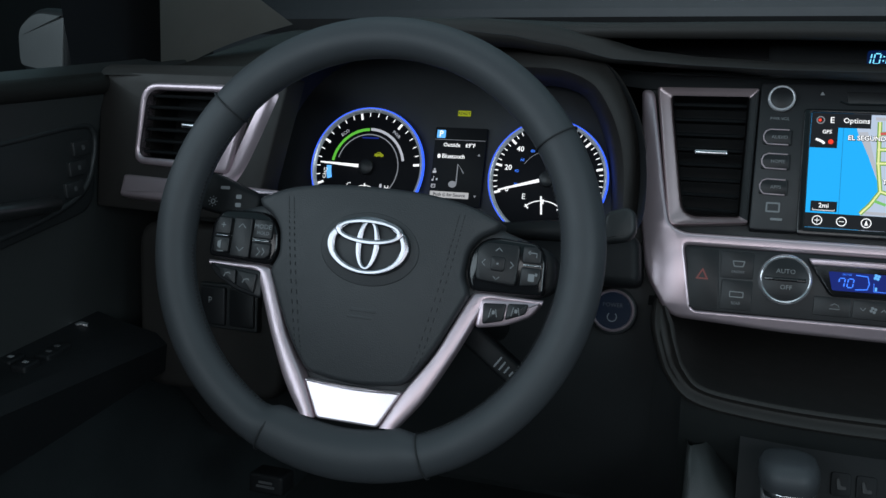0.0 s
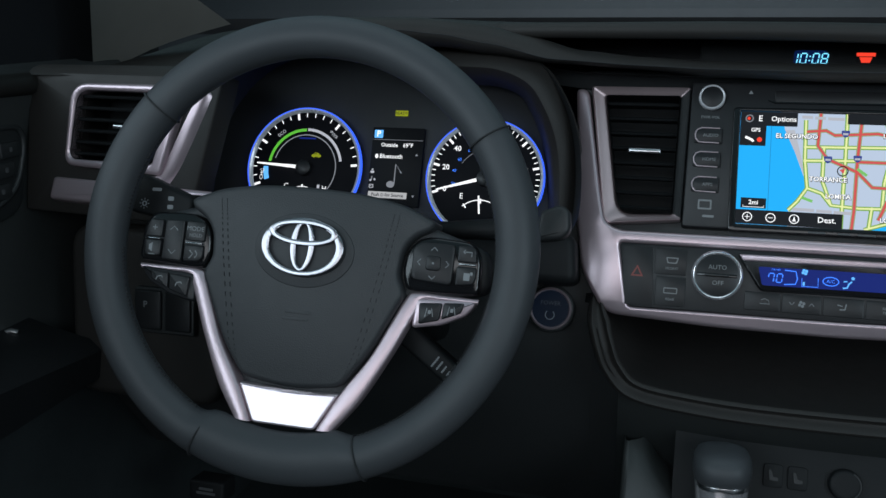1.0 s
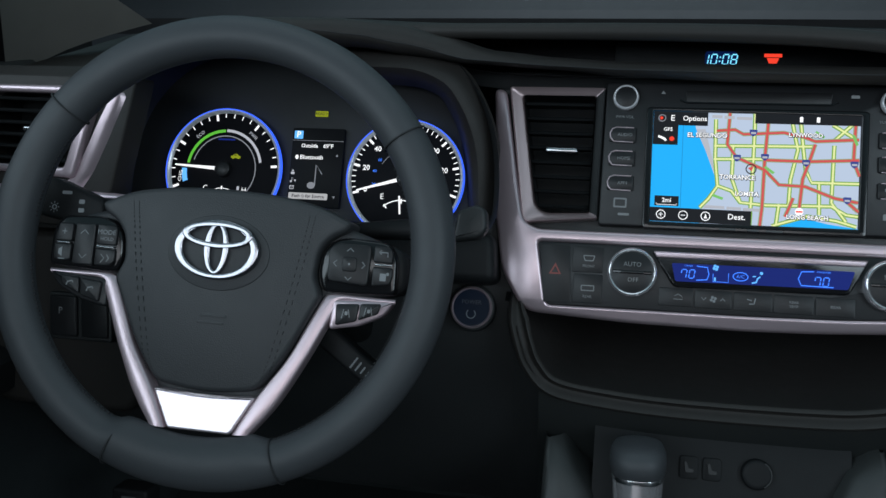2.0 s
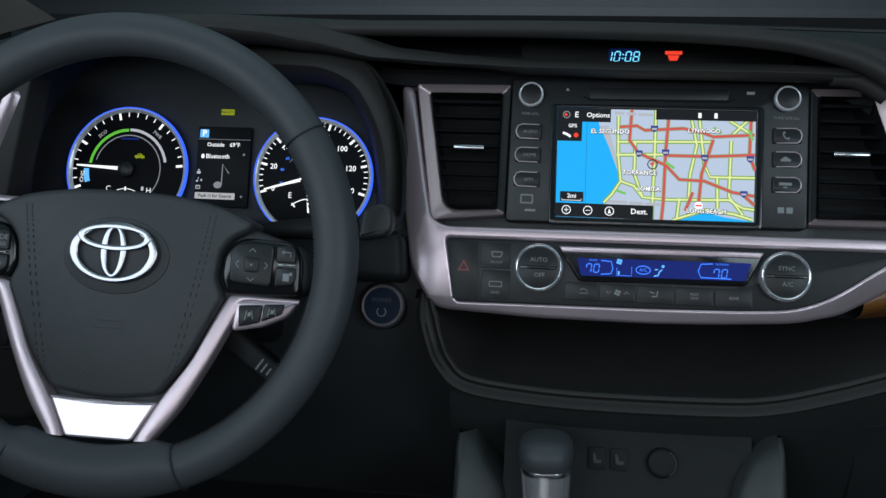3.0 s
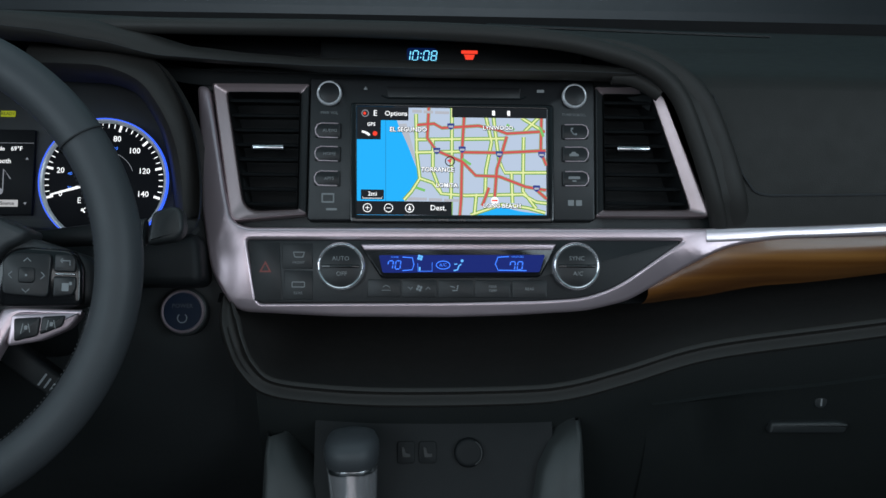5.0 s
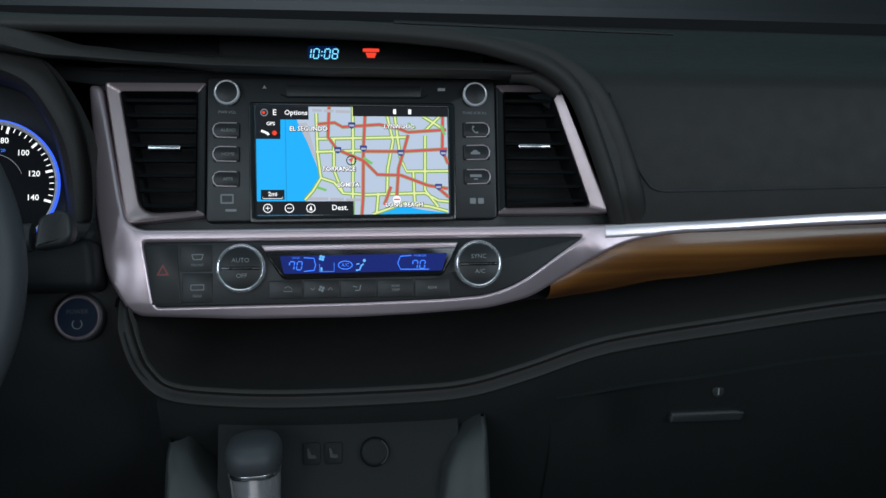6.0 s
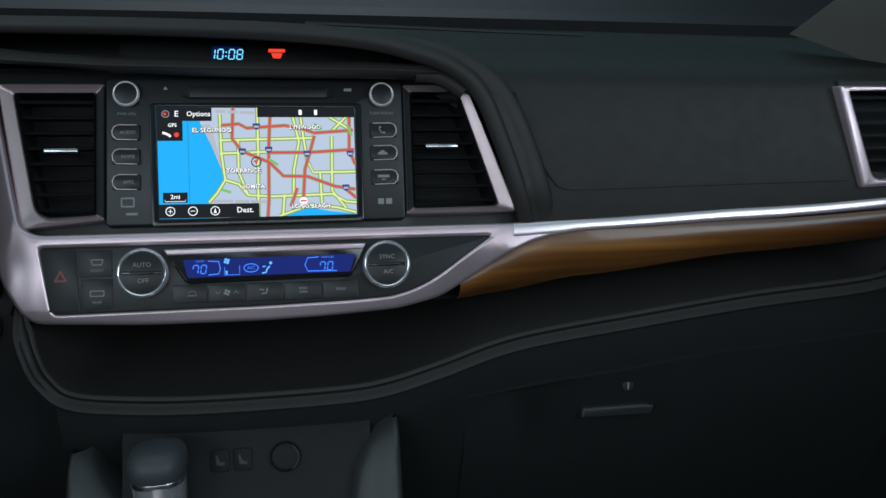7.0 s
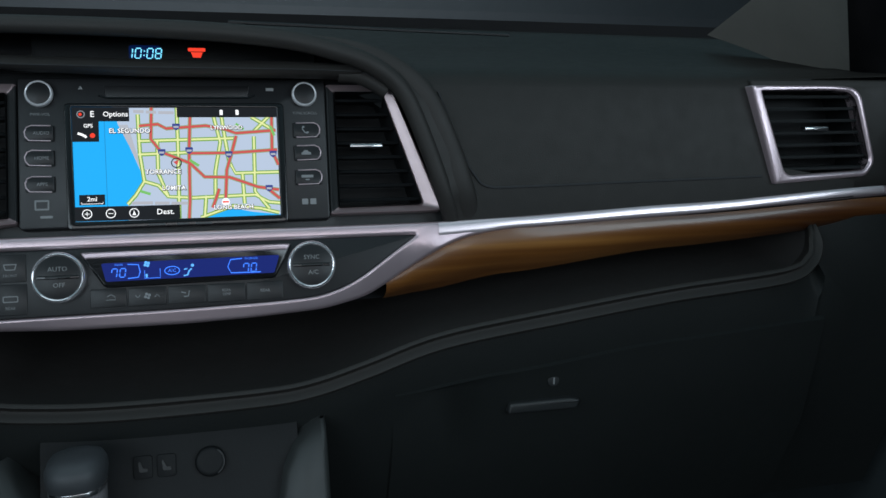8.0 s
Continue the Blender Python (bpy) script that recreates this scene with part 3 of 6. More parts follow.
# added flat face in lightened silver widens the highlight along the passenger side strip
rows = []
for x in spread(0.235, 0.737, 34):
    lo = sv(curve_at([(0.235, 0.5865), (0.275, 0.5885), (0.307, 0.5920), (0.49, 0.5992), (0.755, 0.6138)], x))
    hi = sv(curve_at([(0.235, 0.5985), (0.307, 0.6008), (0.49, 0.6088), (0.755, 0.6218)], x))
    out = 0.0035 * max(0.0, min(1.0, (x - 0.56) / 0.12))
    rows.append([(x, lo + (hi - lo) * f, z + out) for f, z in ((0.0, 0.0026), (0.10, 0.0036), (0.3, 0.0040), (0.7, 0.0040), (0.90, 0.0036), (1.0, 0.0026))])
part("strip_highlight", loft(rows), M_PLATE, silver, "satin silver strip face, lightened for its highlight")

# surround behind head unit and vents
facia = thing("centre_facia", STACK, "dark plastic facia behind the radio and vents", "dash facia")
part("facia_panel", plate(rpoly(sp([(-0.236, 0.738), (-0.228, 0.600), (-0.19, 0.552), (0.13, 0.552), (0.26, 0.590), (0.246, 0.612), (0.196, 0.738)]), 0.01, 3), -0.030, -0.012, 0.001,
                          [rpoly(sp([(-0.211, 0.713), (-0.142, 0.713), (-0.142, 0.610), (-0.190, 0.610)]), 0.003, 2), rpoly(sp([(0.143, 0.716), (0.189, 0.716), (0.224, 0.613), (0.144, 0.611)]), 0.003, 2)]), M_HARD, facia)

vent("air_vent", STACK, sp([(-0.2235, 0.7195), (-0.1335, 0.7200), (-0.1345, 0.6050), (-0.2035, 0.5985)]), sp([(-0.2095, 0.7120), (-0.1425, 0.7125), (-0.1430, 0.6105), (-0.1905, 0.6085)]),
     [0.003, 0.002, 0.002, 0.006], [0.003, 0.001, 0.001, 0.014], "tall black air vent in a silver frame beside the radio", 8, (-0.171, sv(0.664), 0.030), dark=1)
vent("air_vent", STACK, sp([(0.1355, 0.7210), (0.1350, 0.6055), (0.2440, 0.6060), (0.1975, 0.7215)]), sp([(0.1440, 0.7150), (0.1440, 0.6120), (0.2235, 0.6130), (0.1890, 0.7150)]),
     [0.002, 0.002, 0.006, 0.010], [0.001, 0.001, 0.004, 0.008], "tall dash air vent with slanted silver frame beside the radio", 8, (0.172, sv(0.6665), 0.032), dark=0)

# ---- radio and map screen ----
radio = thing("head_unit", STACK, "black car radio with lit map touchscreen and two chrome-ringed knobs", "car radio")
part("body", plate(rpoly(sp([(-0.1325, 0.7255), (-0.1335, 0.600), (0.1345, 0.602), (0.1350, 0.7265)]), 0.004, 4), -0.012, 0.004, 0.0015), M_SATIN, radio)
part("screen_bezel", plate(rpoly(sp([(-0.0950, 0.7035), (-0.0940, 0.5985), (0.0955, 0.6000), (0.0955, 0.7040)]), 0.004, 4), 0.002, 0.0065, 0.001, [rpoly(sp([(-0.0890, 0.7005), (-0.0875, 0.6050), (0.0890, 0.6065), (0.0890, 0.6995)]), 0.001, 2)]), M_GLOSS, radio)
part("disc_slot", plate(rpoly(sp([(-0.0615, 0.7185), (-0.0600, 0.7090), (0.0635, 0.7095), (0.0650, 0.7190)]), 0.001, 2), 0.003, 0.0046, 0.0004), M_FRIT, radio, "dark disc slot")
part("slot_lip", tube([(-0.066, sv(0.7105), 0.0044), (-0.0600, sv(0.7083), 0.0050), (0.0635, sv(0.7088), 0.0050), (0.0695, sv(0.7112), 0.0044)], 0.0008, 6, up=(0, 0, 1)), M_GLOSS, radio)


def ring_knob(parent, name, x, y, r, z, depth, seat=True, cap_mat=None, split=False):
    k = part(name, lathe([(r * 1.0, z), (r * 1.0, z + depth * 0.8), (r * 0.96, z + depth * 0.9), (r * 0.86, z + depth * 0.9)], 40, cx=x, cy=y), M_SATIN, parent)
    part("chrome_ring", lathe([(r * 1.07, z + depth * 0.2), (r * 1.08, z + depth * 0.7), (r * 1.06, z + depth * 0.93), (r * 1.02, z + depth * 1.08), (r * 0.97, z + depth * 1.14), (r * 0.92, z + depth * 1.10), (r * (0.89 if r > 0.015 else 0.87), z + depth * 0.98)], 48, cx=x, cy=y, cap=False), M_RING if r < 0.015 else M_KNOB, k, "polished chrome ring")
    part("cap", lathe([(r * 0.93, z + depth * 0.85), (r * 0.92, z + depth * 1.0), (r * 0.86, z + depth * 1.06)], 40, cx=x, cy=y), cap_mat or M_SATIN, k)
    return k


ring_knob(radio, "volume_knob", -0.1145, sv(0.7110), 0.0108, 0.004, 0.0055)
ring_knob(radio, "tuning_knob", 0.1150, sv(0.7115), 0.0108, 0.004, 0.0055)


def radio_button(name, x0, z0, x1, z1, words, flip=False):
    a, b = sv(z0), sv(z1)
    pts = [(x0, a), (x1, a), (x1, b), (x0, b)]
    rad = [0.0012, 0.003, 0.005, 0.0012] if flip else [0.003, 0.0012, 0.0012, 0.005]
    btn = part(name, plate(rpoly(pts, rad, 4), 0.003, 0.0062, 0.001), M_SATIN, radio)
    # silver C-shaped edge round the outer end
    o, d = (x1, -1) if flip else (x0, 1)
    h = b - a
    path = [(x0 + (x1 - x0) * (0.1 if flip else 0.9), b - 0.0003), (o + d * 0.006, b), (o + d * 0.0022, b - h * 0.12), (o + d * 0.0004, b - h * 0.4), (o + d * 0.001, a + h * 0.3), (o + d * 0.004, a + 0.0006), (x0 + (x1 - x0) * (0.1 if flip else 0.9), a + 0.0002)]
    part("button_edge", tube([(x, y, 0.0062) for x, y in path], 0.0006, 8, up=(0, 0, 1)), M_SILVER, btn)
    if words:
        lettering("legend", words, 0.0042, (x0 + x1) / 2 + (-0.001 if flip else 0.002), (a + b) / 2, 0.0064, M_LABEL_DIM, btn)
    return btn


for words, z in (("AUDIO", 0.6785), ("HOME", 0.6580), ("APPS", 0.6365)):
    radio_button("audio_button", -0.1275, z - 0.0065, -0.1035, z + 0.0065, words)
for words, z in (("phone", 0.6800), ("car", 0.6600), ("bars", 0.6385)):
    btn = radio_button("audio_button", 0.1035, z - 0.0065, 0.1285, z + 0.0065, "", True)
    x, y = 0.1145, sv(z)
    if words == "phone":
        part("phone_icon", ribbon([(x - 0.0022, y + 0.0032), (x - 0.0026, y + 0.0010), (x - 0.0005, y - 0.0020), (x + 0.0022, y - 0.0030)], 0.0011, 0.0064), M_LABEL, btn)
        for p, q in ((-0.0016, 0.0030), (0.0020, -0.0022)):
            part("phone_icon", flat(rect(x + p - 0.0010, y + q - 0.0008, x + p + 0.0010, y + q + 0.0008, 0.0003, 1), 0.0065), M_LABEL, btn)
    elif words == "car":
        part("car_icon", flat(rpoly([(x - 0.0045, y - 0.0018), (x + 0.0045, y - 0.0018), (x + 0.0042, y + 0.0004), (x + 0.0022, y + 0.0008), (x + 0.0012, y + 0.0024), (x - 0.0018, y + 0.0024), (x - 0.0030, y + 0.0006), (x - 0.0045, y + 0.0002)], 0.0004, 2), 0.0064), M_LABEL_DIM, btn)
    else:
        part("legend_bar", flat(rect(x - 0.0055, y - 0.0004, x + 0.0055, y + 0.0022, 0.0004, 1), 0.0064), M_LABEL_DIM, btn)
        part("legend_bar", flat(rect(x - 0.0020, y - 0.0028, x + 0.0020, y - 0.0016, 0.0004, 1), 0.0064), M_LABEL_DIM, btn)
lettering("legend", "PWR·VOL", 0.0038, -0.1145, sv(0.6945), 0.0043, M_LABEL_DIM, radio)
lettering("legend", "TUNE·SCROLL", 0.0036, 0.115, sv(0.6955), 0.0043, M_LABEL_DIM, radio)
part("maker_badge", plate(rect(-0.1205, sv(0.6155), -0.1085, sv(0.6240), 0.001, 2), 0.003, 0.0046, 0.0003, [rect(-0.1190, sv(0.6170), -0.1100, sv(0.6225), 0.0005, 2)]), M_LABEL_DIM, radio)
part("maker_badge", plate(rect(-0.1160, sv(0.6090), -0.1060, sv(0.6110), 0.0004, 1), 0.003, 0.0045), M_LABEL_DIM, radio)
for i, (x, w) in enumerate(((-0.020, 0.014), (0.002, 0.010), (0.020, 0.014))):
    part("printed_mark", plate(rect(x - w / 2, sv(0.6005), x + w / 2, sv(0.6020), 0.0003, 1), 0.003, 0.0068), M_LABEL_FAINT, radio)
part("eject_mark", plate([(-0.083, sv(0.7155)), (-0.079, sv(0.7155)), (-0.081, sv(0.7185))], 0.003, 0.0045), M_LABEL_DIM, radio)
part("track_mark", plate(rect(0.080, sv(0.7150), 0.087, sv(0.7175), 0.0003, 1), 0.003, 0.0045), M_LABEL_DIM, radio)
for x in (0.1115, 0.119):
    part("printed_mark", plate(rect(x - 0.0028, sv(0.6150), x + 0.0028, sv(0.6200), 0.0004, 1), 0.003, 0.0045), M_LABEL_DIM, radio)

# the map, laid out in screen halves of -1..1
SX, SZ0, SZ1 = 0.0885, 0.6055, 0.7000
sc = part("map_screen", flat([(-SX, sv(SZ0)), (SX, sv(SZ0)), (SX, sv(SZ1)), (-SX, sv(SZ1))], 0.0042), G_LAND, radio, "lit touchscreen with a road map")


def mp(u, v):
    """Screen place: u and v from 0 to 1, v downwards."""
    return (-SX + 2 * SX * u, sv(SZ1) + (sv(SZ0) - sv(SZ1)) * v)


def mps(pts):
    return [mp(u, v) for u, v in pts]


part("sea", flat(mps([(0, 0), (0.19, 0.0), (0.215, 0.155), (0.266, 0.345), (0.314, 0.56), (0.332, 0.663), (0.307, 0.755), (0.252, 0.854), (0.25, 1.0), (0, 1)]), 0.0044), G_SEA, sc)
part("sea", flat(mps([(0.60, 1.0), (0.70, 0.935), (0.77, 0.92), (0.86, 0.955), (1, 0.985), (1, 1)]), 0.0044), G_SEA, sc)
part("grid_line", ribbon(mps([(0.150, 0.12), (0.155, 0.9)]), 0.0006, 0.0046), G_SEA2, sc)
part("beach", flat(mps([(0.215, 0.155), (0.26, 0.15), (0.302, 0.42), (0.318, 0.56), (0.266, 0.345)]), 0.0045), G_LAND2, sc)
YELLOW = [[(0.31, 0.06), (0.315, 0.42), (0.332, 0.66), (0.29, 0.78), (0.25, 0.86)], [(0.40, 0.30), (0.40, 0.59), (0.446, 0.80), (0.57, 0.815), (0.875, 0.80), (0.945, 0.87), (1.0, 0.88)], [(0.50, 0.0), (0.50, 0.41), (0.495, 1.0)],
          [(0.307, 0.30), (0.79, 0.28)], [(0.307, 0.42), (0.57, 0.405)], [(0.68, 0.075), (0.71, 0.315), (0.68, 0.58), (0.675, 0.84)], [(0.72, 0.075), (0.735, 0.30), (0.75, 0.49), (0.78, 0.60), (1.0, 0.595)], [(0.88, 0.265), (0.875, 0.77), (0.945, 0.93)],
          [(0.815, 0.61), (0.82, 0.88)], [(0.87, 0.085), (0.985, 0.21)], [(0.96, 0.08), (0.875, 0.23)], [(0.60, 0.995), (0.765, 0.895), (0.90, 0.925), (0.993, 0.97)], [(0.332, 0.66), (0.40, 0.70), (0.446, 0.80)], [(0.63, 0.80), (0.62, 0.98)]]
for i, line in enumerate(YELLOW):
    part("road", ribbon(mps(line), 0.0037, 0.0047 + 0.00002 * i), G_ROADY, sc)
    part("road_core", ribbon(mps(line), 0.0017, 0.0051 + 0.00002 * i), G_ROADC, sc)
RED = [[(0.315, 0.165), (0.405, 0.15), (0.446, 0.19), (0.64, 0.165), (0.737, 0.20), (0.79, 0.235), (0.993, 0.21)], [(0.377, 0.0), (0.37, 0.285), (0.418, 0.40), (0.557, 0.505), (0.626, 0.63), (0.75, 0.637), (0.89, 0.73), (0.997, 0.76)], [(0.564, 0.085), (0.554, 0.39), (0.55, 0.84), (0.543, 1.0)],
       [(0.554, 0.415), (0.765, 0.415), (0.997, 0.39)], [(0.79, 0.26), (0.765, 0.415), (0.737, 0.57), (0.726, 0.83)], [(0.975, 0.08), (0.97, 0.40), (1.0, 0.53)], [(0.66, 0.91), (0.68, 0.82), (0.695, 0.74)], [(0.945, 0.755), (1.0, 0.84)]]
for i, line in enumerate(RED):
    part("motorway_edge", ribbon(mps(line), 0.0036, 0.00545 + 0.000008 * i), G_ROADE, sc)
    part("motorway", ribbon(mps(line), 0.0021, 0.0056 + 0.00001 * i), G_ROADR, sc)
for a, b in (((0.555, 0.475), (0.60, 0.53)), ((0.31, 0.745), (0.36, 0.775)), ((0.79, 0.15), (0.83, 0.20)), ((0.965, 0.17), (0.985, 0.26))):
    part("road", ribbon(mps([a, b]), 0.0024, 0.0057), G_ROADG, sc)
for u, v in ((0.494, 0.175), (0.42, 0.405), (0.554, 0.39), (0.75, 0.43), (0.975, 0.43), (0.947, 0.745)):
    x, y = mp(u, v)
    part("road_shield", plate(rpoly([(x - 0.0035, y + 0.003), (x - 0.003, y - 0.001), (x, y - 0.0035), (x + 0.003, y - 0.001), (x + 0.0035, y + 0.003)], 0.001, 2), 0.0053, 0.00576), G_SHIELD, sc)
    part("shield_stripe", flat(rect(x - 0.0022, y - 0.001, x + 0.0022, y + 0.0008, 0.0002, 1), 0.0058), G_LITE, sc)
x, y = mp(0.49, 0.50)
part("car_marker", tube([(x + 0.0042 * math.cos(a), y + 0.0042 * math.sin(a), 0.0057) for a in spread(0, 2 * math.pi, 25)[:-1]], 0.0005, 5, closed=True, up=(0, 0, 1)), G_BAR, sc)
part("car_marker", flat([(x - 0.0028, y + 0.001), (x + 0.002, y + 0.0026), (x + 0.0005, y - 0.0022)], 0.0058), G_ROADR, sc)
x, y = mp(0.726, 0.86)
part("goal_marker", flat(circle(x, y, 0.0036, 14), 0.0057), G_WHITE, sc)
part("goal_marker", flat(rect(x - 0.0028, y - 0.0007, x + 0.0028, y + 0.0007, 0.0002, 1), 0.0058), G_RED, sc)
for words, u, v, s in (("EL SEGUNDO", 0.27, 0.21, 0.0058), ("TORRANCE", 0.425, 0.58, 0.0058), ("LOMITA", 0.474, 0.725, 0.0056), ("LONG BEACH", 0.765, 0.91, 0.0056), ("LYNWOOD", 0.744, 0.185, 0.0054)):
    x, y = mp(u, v)
    lettering("place_name", words, s, x + 0.0002, y - 0.0002, 0.00580, G_BAR, sc, bold=0.0005)
    lettering("place_name", words, s, x, y, 0.0059, G_WHITE, sc, bold=0.0001)
for u0, u1, v in ((0.29, 0.34, 0.035), (0.35, 0.40, 0.04), (0.41, 0.485, 0.045), (0.27, 0.37, 0.85), (0.38, 0.45, 0.855), (0.46, 0.54, 0.86)):
    part("name_bar", flat(mps([(u0, v - 0.012), (u1, v - 0.010), (u1, v + 0.016), (u0, v + 0.014)]), 0.00585), G_LITE, sc)
part("menu_bar", flat(mps([(0.0, 0.0), (0.27, 0.0), (0.27, 0.125), (0.125, 0.125), (0.125, 0.305), (0.0, 0.305)]), 0.0060), G_BAR, sc)
part("status_bar", flat(mps([(0.50, 0.0), (1.0, 0.0), (1.0, 0.09), (0.50, 0.09)]), 0.0060), G_BAR, sc)
part("menu_bar", flat(mps([(0.0, 0.875), (0.50, 0.875), (0.50, 1.0), (0.0, 1.0)]), 0.0060), G_BAR, sc)
part("scale_box", flat(mps([(0.025, 0.77), (0.145, 0.77), (0.145, 0.86), (0.025, 0.86)]), 0.0060), G_BAR, sc)
part("scale_line", ribbon(mps([(0.035, 0.835), (0.035, 0.85), (0.135, 0.85), (0.135, 0.835)]), 0.0005, 0.0062), G_WHITE, sc)
for words, u, v, s in (("E", 0.095, 0.062, 0.0075), ("Options", 0.205, 0.062, 0.0064), ("GPS", 0.075, 0.165, 0.0046), ("2mi", 0.085, 0.81, 0.0056), ("Dest.", 0.43, 0.935, 0.0070)):
    x, y = mp(u, v)
    lettering("screen_word", words, s, x, y, 0.0062, G_WHITE, sc, bold=0.00008)
for u in (0.06, 0.17, 0.28):
    x, y = mp(u, 0.938)
    part("round_icon", tube([(x + 0.0038 * math.cos(a), y + 0.0038 * math.sin(a), 0.0062) for a in spread(0, 2 * math.pi, 21)[:-1]], 0.0004, 5, closed=True, up=(0, 0, 1)), G_WHITE, sc)
    part("round_icon", flat(rect(x - 0.002, y - 0.0003, x + 0.002, y + 0.0003, 0.0001, 1) if u < 0.2 else [(x - 0.0015, y - 0.002), (x + 0.0015, y - 0.002), (x, y + 0.0025)], 0.0063), G_WHITE, sc)
    if u < 0.1:
        part("round_icon", flat(rect(x - 0.0003, y - 0.002, x + 0.0003, y + 0.002, 0.0001, 1), 0.0063), G_WHITE, sc)
x, y = mp(0.042, 0.062)
part("compass", tube([(x + 0.003 * math.cos(a), y + 0.003 * math.sin(a), 0.0062) for a in spread(0, 2 * math.pi, 21)[:-1]], 0.0005, 5, closed=True, up=(0, 0, 1)), G_GREY, sc)
part("compass", flat(circle(x - 0.0005, y, 0.0014, 10), 0.0062), G_RED, sc)
x, y = mp(0.06, 0.25)
part("traffic_icon", ribbon([(x - 0.006, y + 0.002), (x - 0.003, y + 0.001), (x, y - 0.0005), (x + 0.001, y - 0.002)], 0.0022, 0.0062), G_WHITE, sc)
part("traffic_icon", flat(circle(x + 0.0062, y, 0.0022, 12), 0.0062), G_RED, sc)
for u in (0.72, 0.80):
    x, y = mp(u, 0.045)
    part("status_icon", flat(rect(x - 0.0014, y - 0.0024, x + 0.0014, y + 0.0024, 0.0005, 2), 0.0062), G_WHITE, sc)

# ---- climate controls ----
CLIM = frame_at(0, -0.012, 0.70, TH)
clim = thing("climate_panel", CLIM, "black climate control panel with blue display and two chrome-ringed knobs", "climate control")
part("body", plate(rpoly(sp(HOLE), [0.004, 0.005, 0.02, 0.02, 0.02, 0.02, 0.02, 0.004, 0.02], 4), -0.012, 0.0005, 0.0008), M_SATIN, clim)
part("display_hood", plate(rpoly(sp([(-0.0840, 0.5825), (-0.0640, 0.5540), (0.0810, 0.5560), (0.0965, 0.5840)]), [0.002, 0.004, 0.004, 0.002], 3), -0.004, 0.0042, 0.0018), M_GLOSS, clim, "gloss black display hood")
part("display_rim", plate(rpoly(sp([(-0.0830, 0.5830), (-0.0795, 0.5778), (0.0920, 0.5793), (0.0955, 0.5845)]), 0.0015, 2), 0.000, 0.0058, 0.0012), M_SILVER, clim, "bright upper edge")
lcd = part("display", plate(rpoly(sp([(-0.0665, 0.5738), (-0.0628, 0.5590), (0.0800, 0.5604), (0.0850, 0.5752)]), 0.0015, 2), 0.003, 0.0046), G_LCD, clim, "blue backlit display")


def segments(digit, x, y, w, h, z, material, parent):
    """One slanted seven-segment numeral made of short bars."""
    lit = {"7": "abcf", "0": "abcdef", "1": "bc", "8": "abcdefg"}[digit]
    g, k = w * 0.10, 0.14
    ends = {"a": ((g, h), (w - g, h)), "b": ((w, h - g), (w, h / 2 + g)), "c": ((w, h / 2 - g), (w, g)), "d": ((g, 0), (w - g, 0)), "e": ((0, h / 2 - g), (0, g)), "f": ((0, h - g), (0, h / 2 + g)), "g": ((g, h / 2), (w - g, h / 2))}
    bm = bmesh.new()
    for name in lit:
        (x0, y0), (x1, y1) = ends[name]
        ribbon([(x + x0 + k * y0, y + y0), (x + x1 + k * y1, y + y1)], w * 0.22, z, bm)
    return part("numeral", bm, material, parent)


for x in (-0.0585, 0.0525):
    for d, dx in (("7", 0.0), ("0", 0.0068)):
        segments(d, x + dx, sv(0.5622), 0.0044, 0.0074, 0.0049, G_LCDTXT, lcd)
lettering("display_word", "DRIVER", 0.0022, -0.052, sv(0.5722), 0.0049, G_LCDTXT, lcd)
lettering("display_word", "PASSENGER", 0.0022, 0.060, sv(0.5732), 0.0049, G_LCDTXT, lcd)
lettering("display_word", "A/C", 0.0042, -0.0080, sv(0.5658), 0.0049, G_LCDTXT, lcd)
part("display_arc", tube([(-0.045, sv(0.5724), 0.0049), (-0.036, sv(0.5718), 0.0049), (-0.0345, sv(0.566), 0.0049), (-0.036, sv(0.5616), 0.0049), (-0.045, sv(0.5608), 0.0049)], 0.0005, 5, up=(0, 0, 1)), G_LCDTXT, lcd)
part("display_arc", tube([(0.052, sv(0.5734), 0.0049), (0.042, sv(0.5728), 0.0049), (0.0395, sv(0.567), 0.0049), (0.042, sv(0.5618), 0.0049), (0.068, sv(0.5616), 0.0049)], 0.0005, 5, up=(0, 0, 1)), G_LCDTXT, lcd)
part("display_arc", tube([(-0.0080 + 0.0062 * math.cos(a), sv(0.5658) + 0.0036 * math.sin(a), 0.0049) for a in spread(0, 2 * math.pi, 25)[:-1]], 0.00045, 5, closed=True, up=(0, 0, 1)), G_LCDTXT, lcd)
for a in range(4):
    part("fan_icon", flat(circle(-0.0290 + 0.0016 * math.cos(a * 1.5708 + 0.5), sv(0.5720) + 0.0016 * math.sin(a * 1.5708 + 0.5), 0.0013, 8), 0.0049), G_CYAN, lcd)
part("fan_bars", ribbon([(-0.0310, sv(0.567)), (-0.0310, sv(0.5605)), (-0.0180, sv(0.5605)), (-0.0180, sv(0.568))], 0.0006, 0.0049), G_LCDTXT, lcd)
part("fan_bars", flat(rect(-0.0302, sv(0.5610), -0.0285, sv(0.5640), 0.0002, 1), 0.0049), G_CYAN, lcd)
part("airflow_icon", ribbon([(0.0015, sv(0.5612)), (0.0050, sv(0.5618)), (0.0062, sv(0.5650)), (0.0085, sv(0.5668))], 0.0013, 0.0049), G_CYAN, lcd)
part("airflow_icon", ribbon([(0.0020, sv(0.5665)), (0.0048, sv(0.5668))], 0.0010, 0.0049), G_CYAN, lcd)
part("airflow_icon", flat(circle(0.0092, sv(0.5695), 0.0014, 10), 0.0049), G_CYAN, lcd)
